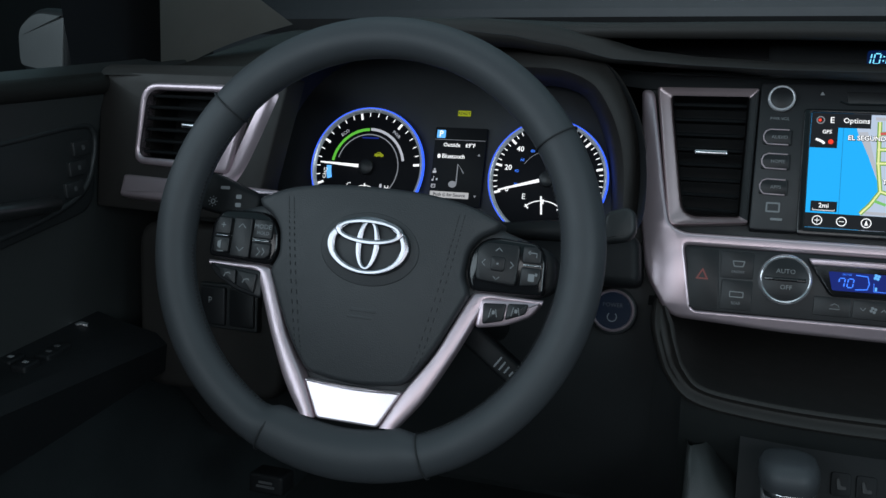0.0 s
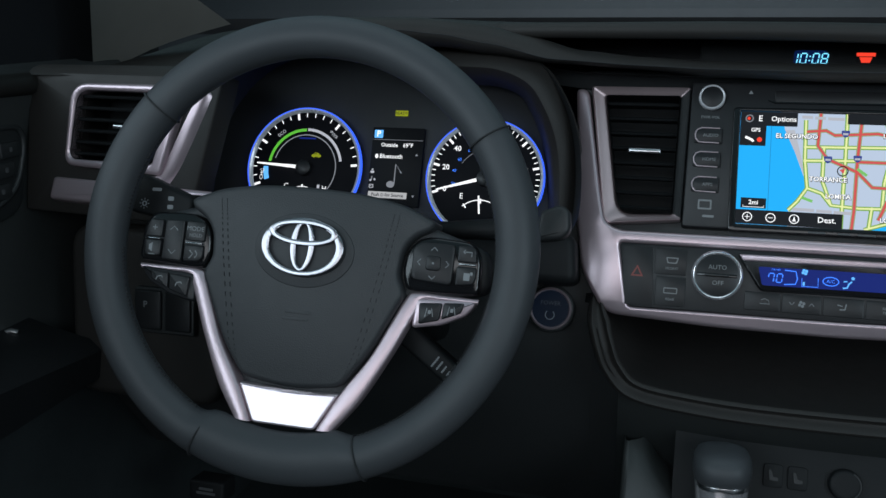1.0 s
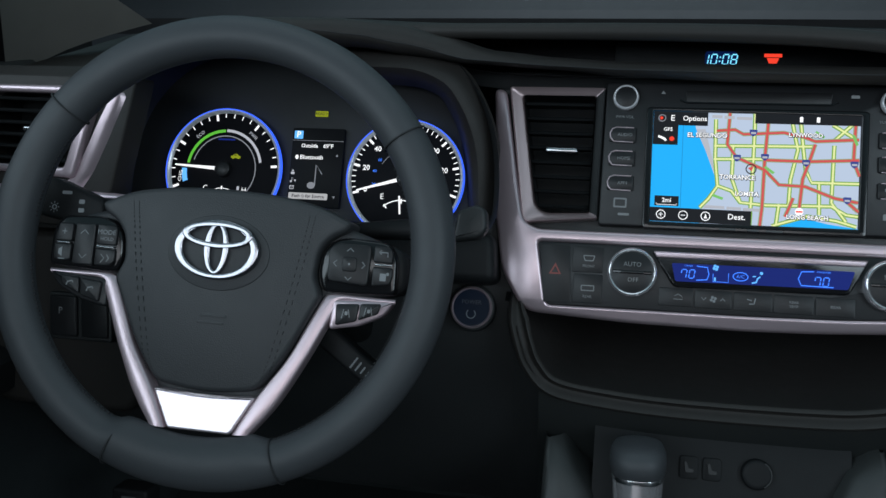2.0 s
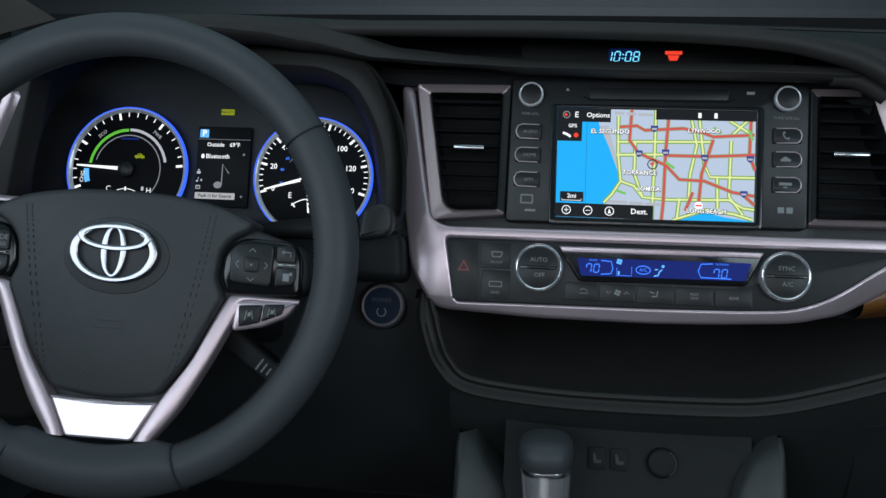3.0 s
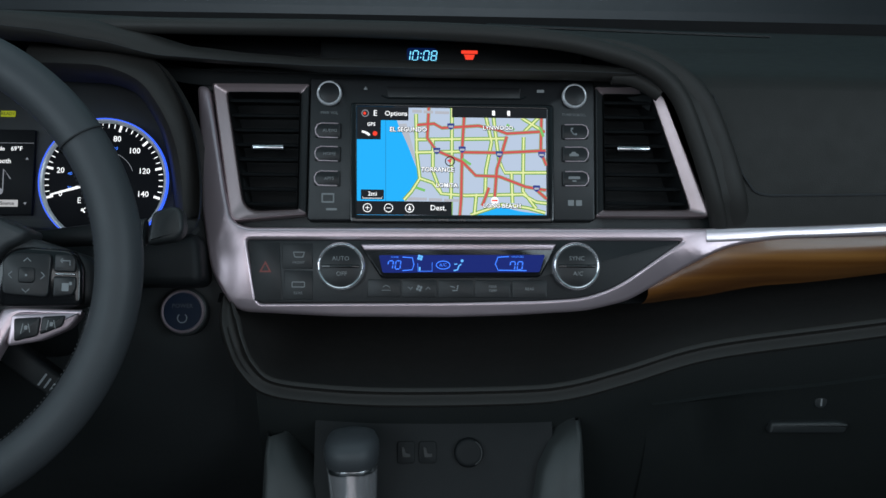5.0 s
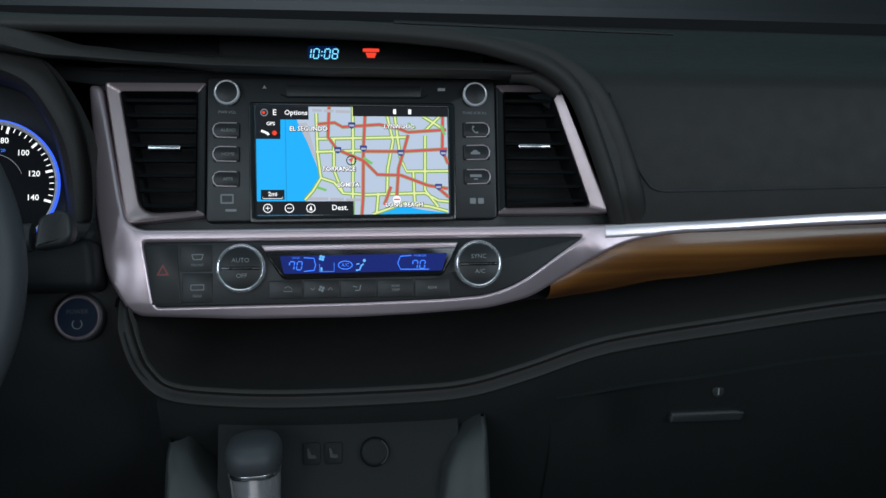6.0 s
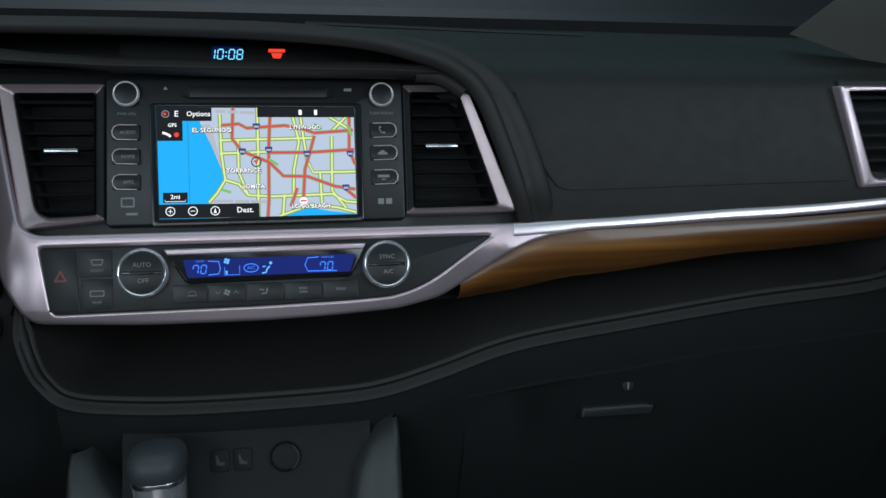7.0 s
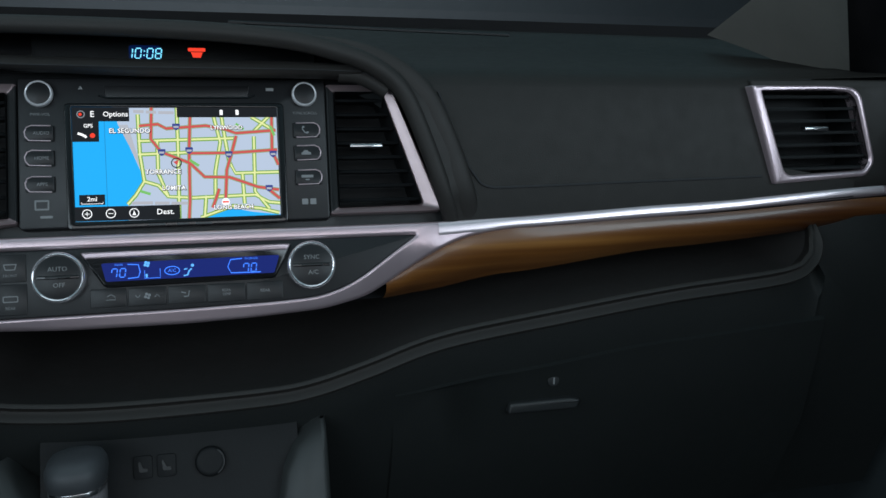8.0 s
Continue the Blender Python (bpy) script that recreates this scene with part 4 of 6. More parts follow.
for x, z, a, b in ((-0.1005, 0.5640, "AUTO", "OFF"), (0.1135, 0.5655, "SYNC", "A/C")):
    k = ring_knob(clim, "temperature_knob", x, sv(z), 0.0205, -0.002, 0.010)
    part("rocker_bar", plate(rect(x - 0.0170, sv(z) - 0.0016, x + 0.0170, sv(z) + 0.0016, 0.001, 2), 0.006, 0.0095, 0.0005), M_GLOSS, k)
    part("rocker_bar", plate(rect(x - 0.0100, sv(z) - 0.0006, x + 0.0100, sv(z) + 0.0006, 0.0005, 2), 0.006, 0.0100, 0.0003), M_HARD, k)
    lettering("legend", a, 0.0056, x, sv(z) + 0.0068, 0.0092, M_LABEL_DIM, k)
    lettering("legend", b, 0.0056, x + 0.001, sv(z) - 0.0070, 0.0092, M_LABEL_DIM, k)


def clim_button(x0, z0, x1, z1, words="", size=0.0036, legend=None, slant=0.0, mat_=None):
    b = part("push_button", plate(rpoly([(x0 + slant, sv(z0)), (x1 + slant, sv(z0)), (x1, sv(z1)), (x0, sv(z1))], 0.0012, 2), -0.002, 0.0012, 0.0004), mat_ or M_SATIN, clim)
    if words:
        lettering("legend", words, size, (x0 + x1) / 2 + slant / 2, (sv(z0) + sv(z1)) / 2, 0.0015, M_LABEL_DIM, b)
    return b


hz = clim_button(-0.1835, 0.5350, -0.1570, 0.5845, slant=0.004)
tri = [(-0.1745, sv(0.5590)), (-0.1635, sv(0.5590)), (-0.1690, sv(0.5685))]
part("hazard_triangle", plate(tri, 0.0008, 0.0016, 0, [inset(tri, 0.0013)]), M_LABEL_RED, hz, "red hazard triangle outline")
b = clim_button(-0.1540, 0.5620, -0.1265, 0.5840)
lettering("legend", "FRONT", 0.0034, -0.139, sv(0.5672), 0.0015, M_LABEL_DIM, b)
part("defrost_icon", plate(rpoly([(-0.1430, sv(0.5715)), (-0.1350, sv(0.5715)), (-0.1335, sv(0.5765)), (-0.1445, sv(0.5765))], 0.001, 3), 0.0008, 0.0016, 0, [rpoly([(-0.1422, sv(0.5723)), (-0.1358, sv(0.5723)), (-0.1345, sv(0.5757)), (-0.1435, sv(0.5757))], 0.0008, 3)]), M_LABEL_DIM, b)
b = clim_button(-0.1520, 0.5360, -0.1260, 0.5605)
lettering("legend", "REAR", 0.0034, -0.139, sv(0.5415), 0.0015, M_LABEL_DIM, b)
part("mirror_icon", plate(rect(-0.1450, sv(0.5462), -0.1330, sv(0.5512), 0.001, 2), 0.0008, 0.0016, 0, [rect(-0.1442, sv(0.5470), -0.1338, sv(0.5504), 0.0007, 2)]), M_LABEL_DIM, b)
edges = [-0.0770, -0.0460, -0.0130, 0.0205, 0.0545, 0.0880]
for i, (x0, x1) in enumerate(zip(edges, edges[1:])):
    b = clim_button(x0 + 0.0008, 0.5385, x1 - 0.0008, 0.5535, ("", "", "", "", "REAR")[i], 0.0036)
    xm, y = (x0 + x1) / 2, sv(0.5462)
    if i == 3:
        lettering("legend", "REAR", 0.0032, xm, y + 0.0017, 0.0015, M_LABEL_DIM, b)
        lettering("legend", "TEMP", 0.0032, xm, y - 0.0019, 0.0015, M_LABEL_DIM, b)
    if i == 0:
        part("recirculate_icon", tube([(xm - 0.002, y - 0.002, 0.0015), (xm + 0.006, y - 0.002, 0.0015), (xm + 0.005, y + 0.001, 0.0015), (xm + 0.002, y + 0.0025, 0.0015), (xm - 0.001, y + 0.001, 0.0015)], 0.0004, 5, up=(0, 0, 1)), M_LABEL_DIM, b)
    if i == 1:
        for s in (-1, 1):
            part("chevron", ribbon([(xm + s * 0.008 - 0.002, y - 0.0012 * s), (xm + s * 0.008, y + 0.0012 * s), (xm + s * 0.008 + 0.002, y - 0.0012 * s)], 0.0006, 0.0015), M_LABEL, b)
        for a in range(4):
            part("fan_blade", flat(circle(xm + 0.0018 * math.cos(a * math.pi / 2 + 0.4), y + 0.0018 * math.sin(a * math.pi / 2 + 0.4), 0.0013, 8), 0.0015), M_LABEL, b)
    if i == 2:
        part("airflow_icon", ribbon([(xm - 0.003, y - 0.002), (xm + 0.001, y - 0.0018), (xm + 0.002, y + 0.003)], 0.0010, 0.0015), M_LABEL, b)
        part("airflow_icon", ribbon([(xm - 0.005, y + 0.002), (xm - 0.001, y + 0.001)], 0.0008, 0.0015), M_LABEL, b)

# ---- clock ----
clock = thing("clock_display", frame_at(0, 0.0505, 0.745, 12), "small lit cyan digital clock with a red warning lamp", "clock")
part("window", plate(rect(-0.127, -0.008, 0.13, 0.016, 0.004, 3), -0.004, 0.0), M_BLACKOUT, clock)
part("panel", plate(rect(-0.125, -0.007, 0.125, 0.013, 0.002, 3), -0.001, 0.0008, 0.0003), M_BLACKOUT, clock)
for d, x in (("1", -0.0455), ("0", -0.0378), ("0", -0.0272), ("8", -0.0196)):
    segments(d, x, -0.0036, 0.0050, 0.0092, 0.0014, G_CLOCK, clock)
for y in (-0.0008, 0.0030):
    part("colon_dot", flat(rect(-0.0301 + 0.14 * y, y - 0.0006, -0.0287 + 0.14 * y, y + 0.0006, 0.0002, 1), 0.0014), G_CLOCK, clock)
part("backlight", flat(rect(-0.0430, -0.0060, -0.0140, 0.0085, 0.003, 3), 0.0010), G_CLOCKBACK, clock)
part("airbag_lamp", flat(rect(0.0105, 0.0035, 0.0265, 0.0068, 0.0006, 2), 0.0012), G_RED, clock, "lit red warning bar")
part("airbag_lamp", flat([(0.013, 0.0028), (0.024, 0.0028), (0.022, -0.0022), (0.015, -0.0022)], 0.0012), G_RED, clock)


# ---- steering wheel ----
WHEEL = frame_at(-0.4318, -0.2027, 0.6041, 19.9, 5.6) @ pose(0, 0, 0, 0, 0, -3.2) @ Matrix.Scale(1.007, 4)
wheel = thing("steering_wheel", WHEEL, "charcoal leather steering wheel with satin silver spokes and chrome oval emblem", "steering wheel")
R, TW, TD = 0.1748, 0.0172, 0.0162
rows = []
for i in range(145):
    a = 2 * math.pi * i / 144
    # thumb swellings near ten and two o'clock, a little slimmer at the top
    fat = 1 + 0.03 * math.exp(-((math.sin(a) - 0.15) / 0.22) ** 2)
    # the bottom section between its seams is thicker towards the hub
    low = max(0.0, min(1.0, (25.0 - abs(math.degrees(a) - 268.2)) / 6.0))
    low = low * low * (3 - 2 * low)
    rc, tw = R - 0.0042 * low, TW * fat + 0.0042 * low
    ring = []
    for j in range(18):
        b = 2 * math.pi * j / 18
        ring.append(((rc + tw * math.cos(b)) * math.cos(a), (rc + tw * math.cos(b)) * math.sin(a), TD * fat * math.sin(b)))
    rows.append(ring)
bm = loft(rows, closed=True)
bmesh.ops.remove_doubles(bm, verts=bm.verts[:], dist=1e-6)
part("rim", bm, M_LEATHER, wheel, "smooth charcoal leather rim")
for a in (142.9, 35.3, 247.5, 292.5):
    a = radians(a)
    pts = [((R + (TW + 0.0006) * 1.03 * math.cos(b)) * math.cos(a), (R + (TW + 0.0006) * 1.03 * math.cos(b)) * math.sin(a), (TD + 0.0005) * 1.03 * math.sin(b)) for b in spread(0, 2 * math.pi, 25)[:-1]]
    part("rim_seam", tube(pts, 0.0008, 5, closed=True, up=(math.cos(a + 1.57), math.sin(a + 1.57), 0)), M_THREAD, wheel, "dark seam in the leather")
# stitches on the inside of the rim
bm = bmesh.new()
for lo, hi in ((148, 176), (2, 30), (186, 243), (294, 352)):
    n = int((hi - lo) / 1.25)
    for i in range(n):
        a = radians(lo + (hi - lo) * i / n)
        for s in (0.0,):
            b = math.pi + 0.12 + s
            r = R + (TW * 1.03) * math.cos(b)
            z = (TD * 1.03) * -math.sin(b)
            bmesh.ops.create_cube(bm, size=1, matrix=Matrix.Translation((r * math.cos(a), r * math.sin(a), z)) @ Matrix.Rotation(a, 4, "Z") @ Matrix.Diagonal((0.0010, 0.0016, 0.0020, 1)))
tagged(part("rim_stitching", bm, M_THREAD, wheel, "dark cross stitching", smooth=0), kind="stuff")

# hub shell and airbag pad
hub = [(-0.150, 0.012), (-0.100, 0.028), (-0.055, 0.040), (0.0, 0.045), (0.055, 0.040), (0.100, 0.028), (0.152, 0.012), (0.154, -0.022), (0.098, -0.034), (0.048, -0.115), (0.028, -0.150), (-0.028, -0.150), (-0.048, -0.115), (-0.098, -0.034), (-0.154, -0.022)]
part("hub_shell", plate(rpoly(hub, 0.012, 4), -0.050, -0.016, 0.006, steps=4), M_WPAD, wheel)
PADO = [(-0.105, 0.031), (-0.080, 0.0425), (-0.045, 0.0488), (0.0, 0.0505), (0.045, 0.0488), (0.080, 0.0425), (0.107, 0.031), (0.1035, 0.0235), (0.0910, 0.0175), (0.0822, 0.006), (0.0802, -0.015), (0.0850, -0.0245), (0.0865, -0.0310), (0.0622, -0.083), (0.0425, -0.1100), (0.0, -0.1160),
        (-0.0425, -0.1100), (-0.0622, -0.083), (-0.0865, -0.0310), (-0.0850, -0.0245), (-0.0802, -0.015), (-0.0822, 0.006), (-0.0910, 0.0175), (-0.1020, 0.0235)]
outline = rpoly(PADO, [0.006, 0.012, 0.02, 0.03, 0.02, 0.012, 0.006, 0.005, 0.006, 0.008, 0.008, 0.005, 0.008, 0.03, 0.008, 0.04, 0.008, 0.03, 0.008, 0.005, 0.008, 0.008, 0.006, 0.005], 5)
bm = bmesh.new()
rings = [[bm.verts.new((x, y, z)) for x, y in (inset(outline, d) if d else outline)] for d, z in ((0.0, -0.040), (0.0, -0.0085), (0.0006, -0.0062), (0.0016, -0.0044), (0.0030, -0.0034), (0.0046, -0.0029))]
for a, b in zip(rings, rings[1:]):
    for i in range(len(a)):
        bm.faces.new((a[i - 1], a[i], b[i], b[i - 1]))
bmesh.ops.triangle_fill(bm, use_beauty=True, use_dissolve=False, edges=[bm.edges.get((rings[-1][i - 1], rings[-1][i])) for i in range(len(outline))])
part("airbag_pad", bm, M_WPAD, wheel, "soft grained airbag cover")
bm = bmesh.new()
for sx in (-1, 1):
    for off in (0.0, 0.0045):
        line = smooth_path([(sx * (0.0765 - off), 0.034), (sx * (0.0748 - off), 0.022), (sx * (0.0680 - off), -0.02), (sx * (0.0560 - off), -0.080), (sx * (0.0495 - off), -0.101)], 16)
        for p, q in zip(line[::2], line[1::2]):
            z = -0.0029
            c = (p + q) / 2
            bmesh.ops.create_cube(bm, size=1, matrix=Matrix.Translation((c.x, c.y, z)) @ Matrix.Rotation(math.atan2(q.y - p.y, q.x - p.x), 4, "Z") @ Matrix.Diagonal(((q - p).length * 0.9, 0.0006, 0.0010, 1)))
tagged(part("pad_stitching", bm, M_THREAD, wheel, "double row of dark stitches", smooth=0), kind="stuff")
part("pad_relief", plate(rect(-0.010, -0.0545, 0.012, -0.0515, 0.0005, 1), -0.006, -0.0024, 0.0001), M_WPAD, wheel)
part("pad_relief", plate(rect(-0.012, -0.0600, 0.010, -0.0580, 0.0005, 1), -0.006, -0.0024, 0.0001), M_WPAD, wheel)

# emblem: three chrome ovals
part("emblem_seat", plate(circle(0, -0.0025, 0.0425, 56, 0.0305), -0.006, -0.0022, 0.0006), M_WPAD, wheel)
emb = part("emblem", plate(circle(0, 0, 0.0355, 40, 0.0245), -0.004, 0.0002, 0.001), M_WPAD, wheel, "oval chrome emblem")


def oval_band(cx, cy, rx, ry, w0, w1, z):
    out = circle(cx, cy, rx, 48, ry)
    return plate(out, z - 0.004, z + 0.0024, 0.0011, [circle(cx, cy, rx - w1, 48, ry - w0)], steps=3)


part("oval", oval_band(0, 0, 0.0352, 0.0240, 0.0044, 0.0070, 0.002), M_EMBLEM, emb)
part("oval", oval_band(0, 0.0006, 0.0104, 0.0210, 0.0036, 0.0054, 0.0022), M_EMBLEM, emb)
part("oval", oval_band(0, 0.0118, 0.0294, 0.0112, 0.0050, 0.0060, 0.0024), M_EMBLEM, emb)

# spokes
def lean_back(ob, k=0.11):
    """Turns a spoke's face a little upwards."""
    for v in ob.data.vertices:
        v.co.z -= k * (v.co.y + 0.10)


for s in (-1, 1):
    inner = smooth_path([(s * x, y, 0) for x, y in ((0.1465, -0.0268), (0.118, -0.0266), (0.0945, -0.0266), (0.0870, -0.0318), (0.0760, -0.0560), (0.0640, -0.0830), (0.0445, -0.1135), (0.0280, -0.1452))], 6)
    outer = smooth_path([(s * x, y, 0) for x, y in ((0.1455, -0.0312), (0.120, -0.0314), (0.1035, -0.0322), (0.0965, -0.0430), (0.0880, -0.0620), (0.0785, -0.0830), (0.0600, -0.1185), (0.0415, -0.1440))], 6)
    rows = [[tuple(p.lerp(q, f) + Vector((0, 0, z))) for f, z in ((0, -0.020), (0, -0.0052), (0.06, -0.0040), (0.16, -0.0035), (0.5, -0.0031), (0.84, -0.0038), (0.94, -0.0046), (1, -0.0060), (1, -0.020))] for p, q in zip(inner, outer)]
    sp_ob = part("spoke", loft(rows), M_SILVER, wheel, "satin silver spoke trim")
    lean_back(sp_ob)
    pod = [(0.0870, -0.0250), (0.0825, -0.012), (0.0845, 0.006), (0.0930, 0.0165), (0.1040, 0.0195), (0.138, 0.0180), (0.1460, 0.006), (0.1470, -0.0240), (0.0950, -0.0262)]
    part("button_pod", plate(rpoly([(s * x, y) for x, y in pod], 0.006, 5), -0.026, -0.0075, 0.003), M_GLOSS, wheel, "gloss black switch surround")
    wing = [(0.0955, -0.0310), (0.1450, -0.0285), (0.1435, -0.0330), (0.1375, -0.0412), (0.1175, -0.0508), (0.0940, -0.0555)]
    part("switch_wing", plate(rpoly([(s * x, y) for x, y in wing], 0.004, 4), -0.026, -0.0105, 0.002), M_SILVER if s > 0 else M_SATIN, wheel)
    part("wing_key", plate(rpoly([(s * x, y) for x, y in [(0.0990, -0.0345), (0.1178, -0.0328), (0.1165, -0.0470), (0.1000, -0.0515)]], 0.002, 3), -0.014, -0.0078, 0.0012), M_SATIN, wheel)
    part("wing_key", plate(rpoly([(s * x, y) for x, y in [(0.1190, -0.0325), (0.1355, -0.0312), (0.1335, -0.0395), (0.1178, -0.0462)]], 0.002, 3), -0.014, -0.0078, 0.0012), M_SATIN, wheel)
lean_back(part("spoke_base", plate(rpoly([(-0.0425, -0.1150), (0.0, -0.1180), (0.0425, -0.1150), (0.0262, -0.1455), (-0.0262, -0.1455)], [0.002, 0.03, 0.002, 0.003, 0.003], 3), -0.024, -0.0048, 0.0018, steps=3), M_PLATE, wheel, "silver lower spoke plate, lightened for its reflection", flat_cap=True))


def wkey(name, pts, r=0.002, z=-0.0045, words="", size=0.005, mark=None):
    k = part(name, plate(rpoly(pts, r, 3), -0.012, z, 0.0012), M_SATIN, wheel)
    cx = sum(p[0] for p in pts) / len(pts)
    cy = sum(p[1] for p in pts) / len(pts)
    if words:
        lettering("legend", words, size, cx, cy, z + 0.0002, M_LABEL, k)
    return k, cx, cy


def chevron(parent, x, y, z, dx, dy, s=0.0026):
    part("chevron", ribbon([(x - dy * s - dx * s * 0.5, y + dx * s - dy * s * 0.5), (x + dx * s * 0.5, y + dy * s * 0.5), (x + dy * s - dx * s * 0.5, y - dx * s - dy * s * 0.5)], 0.0007, z), M_LABEL, parent)


wkey("volume_key", [(-0.1425, -0.0015), (-0.1275, -0.0015), (-0.1275, 0.0140), (-0.1395, 0.0140)], words="+", size=0.009)
k, x, y = wkey("volume_key", [(-0.1415, -0.0170), (-0.1275, -0.0170), (-0.1275, -0.0035), (-0.1425, -0.0035)])
part("speaker_icon", plate([(x - 0.003, y - 0.002), (x, y - 0.004), (x, y + 0.004), (x - 0.003, y + 0.002)], -0.005, -0.0042), M_LABEL, k)
part("speaker_icon", flat(rect(x - 0.003, y - 0.0062, x + 0.003, y - 0.0054, 0.0002, 1), -0.0042), M_LABEL, k)
part("chrome_pip", plate(rect(-0.1400, -0.0032, -0.1290, -0.0018, 0.0006, 3), -0.006, -0.0040, 0.0005), M_DULLCHROME, wheel)
k, x, y = wkey("seek_key", [(-0.1260, -0.0195), (-0.1080, -0.0200), (-0.1080, 0.0150), (-0.1250, 0.0145)])
chevron(k, x, y + 0.010, -0.0042, 0, 1, 0.0034)
chevron(k, x, y - 0.010, -0.0042, 0, -1, 0.0034)
k, x, y = wkey("mode_key", [(-0.1065, -0.0020), (-0.0890, -0.0020), (-0.0890, 0.0130), (-0.0930, 0.0150), (-0.1065, 0.0150)])
lettering("legend", "MODE", 0.0056, -0.0978, 0.0085, -0.0043, M_LABEL, k)
lettering("legend", "HOLD", 0.0042, -0.0970, 0.0030, -0.0043, M_LABEL, k)
k, x, y = wkey("voice_key", [(-0.1065, -0.0195), (-0.0930, -0.0190), (-0.0890, -0.0150), (-0.0890, -0.0050), (-0.1065, -0.0050)])
part("talk_icon", ribbon([(x - 0.004, y + 0.003), (x - 0.001, y), (x - 0.004, y - 0.004)], 0.0008, -0.0043), M_LABEL_DIM, k)
part("talk_icon", ribbon([(x + 0.001, y + 0.003), (x + 0.003, y), (x + 0.001, y - 0.003)], 0.0008, -0.0043), M_LABEL_DIM, k)
part("chrome_pip", plate(rect(-0.1055, -0.0042, -0.0905, -0.0028, 0.0006, 3), -0.006, -0.0040, 0.0005), M_DULLCHROME, wheel)
k, x, y = wkey("cursor_key", [(0.0905, -0.0165), (0.1235, -0.0185), (0.1245, 0.0145), (0.0960, 0.0145), (0.0900, 0.0085)], 0.004)
for dx, dy in ((0, 1), (0, -1), (1, 0), (-1, 0)):
    chevron(k, 0.1075 + dx * 0.0115, -0.002 + dy * 0.0115, -0.0042, dx, dy)
kk2 = part("centre_key", plate(rect(0.1015, -0.0080, 0.1135, 0.0040, 0.003, 4), -0.010, -0.0036, 0.0010), M_SATIN, wheel)
part("centre_dot", flat(circle(0.1075, -0.002, 0.0009, 10), -0.0034), M_LABEL, kk2)
k, x, y = wkey("back_key", [(0.1265, 0.0010), (0.1420, 0.0010), (0.1415, 0.0120), (0.1380, 0.0145), (0.1265, 0.0145)])
part("back_icon", ribbon([(x + 0.003, y - 0.0025), (x + 0.003, y + 0.001), (x - 0.003, y + 0.001)], 0.0008, -0.0043), M_LABEL, k)
chevron(k, x - 0.003, y + 0.001, -0.0042, -1, 0, 0.0016)
k, x, y = wkey("display_key", [(0.1265, -0.0180), (0.1410, -0.0160), (0.1430, -0.0100), (0.1425, -0.0020), (0.1265, -0.0020)])
part("screen_icon", flat(rect(x - 0.003, y - 0.0035, x + 0.002, y + 0.0025, 0.0004, 1), -0.0043), M_LABEL, k)
part("screen_icon", flat(rect(x + 0.0022, y + 0.001, x + 0.0042, y + 0.0035, 0.0003, 1), -0.0043), M_LABEL, k)
part("chrome_pip", plate(rect(0.1280, -0.0012, 0.1420, 0.0002, 0.0006, 3), -0.006, -0.0040, 0.0005), M_DULLCHROME, wheel)
for x, y0 in ((0.1082, -0.0415), (0.1262, -0.0385)):
    part("lane_icon", ribbon([(x - 0.0035, y0 - 0.004), (x - 0.0022, y0 + 0.0035)], 0.0006, -0.0076), M_LABEL_DIM, wheel)
    part("lane_icon", ribbon([(x + 0.0030, y0 - 0.003), (x + 0.0015, y0 + 0.0035)], 0.0006, -0.0076), M_LABEL_DIM, wheel)
    part("lane_icon", flat(rect(x - 0.0012, y0 - 0.001, x + 0.0012, y0 + 0.002, 0.0004, 1), -0.0076), M_LABEL_DIM, wheel)
for x, y0 in ((-0.1082, -0.0420), (-0.1262, -0.0385)):
    part("phone_icon", ribbon([(x - 0.0028, y0 - 0.0015), (x - 0.0018, y0 + 0.0015), (x + 0.0018, y0 + 0.0025), (x + 0.003, y0 + 0.001)], 0.0009, -0.0076), M_LABEL_DIM, wheel)
# the driver side keys sit a little lower in their pod
for ob in wheel.children:
    if ob.name.split(".")[0] in ("volume_key", "seek_key", "mode_key", "voice_key") or (ob.name.startswith("chrome_pip") and ob.data.vertices[0].co.x < 0):
        ob.matrix_local = Matrix.Translation((0.0005, -0.0025, 0))

# ---- steering column and stalks ----
col = thing("steering_column", frame_at(-0.422, -0.10, 0.560, 20), "black plastic steering column shroud behind the wheel", "steering column")
part("shroud", loft([[(x * s, y * s - (1 - s) * 0.02, z) for x, y in rpoly([(-0.060, -0.060), (0.060, -0.060), (0.070, 0.020), (0.045, 0.040), (-0.045, 0.040), (-0.070, 0.020)], 0.015, 4)] for z, s in ((-0.10, 1.25), (-0.02, 1.15), (0.05, 1.0), (0.085, 0.9))], closed=True, caps=True), M_BLACKOUT, col)


def stalk(name, m, length, label, marks, r=0.0095):
    s = thing(name, m, label, "control stalk")
    part("lever", tube([(0, 0, 0), (length * 0.55, 0.004, 0), (length, 0.006, 0)], r, 12, up=(0, 0, 1), flat_z=0.8, taper=lambda t: 0.75 + 0.35 * t), M_BLACKOUT, s)
    part("end_cap", tube([(length, 0.006, 0), (length * 1.18, 0.007, 0), (length * 1.2, 0.007, 0)], r * 1.2, 12, up=(0, 0, 1), flat_z=0.8), M_HARD, s)
    for x, y, w, h in marks:
        part("printed_mark", plate(rect(x - w / 2, y - h / 2, x + w / 2, y + h / 2, 0.0005, 1), 0.004, r * 0.96), M_LABEL, s)
    return s


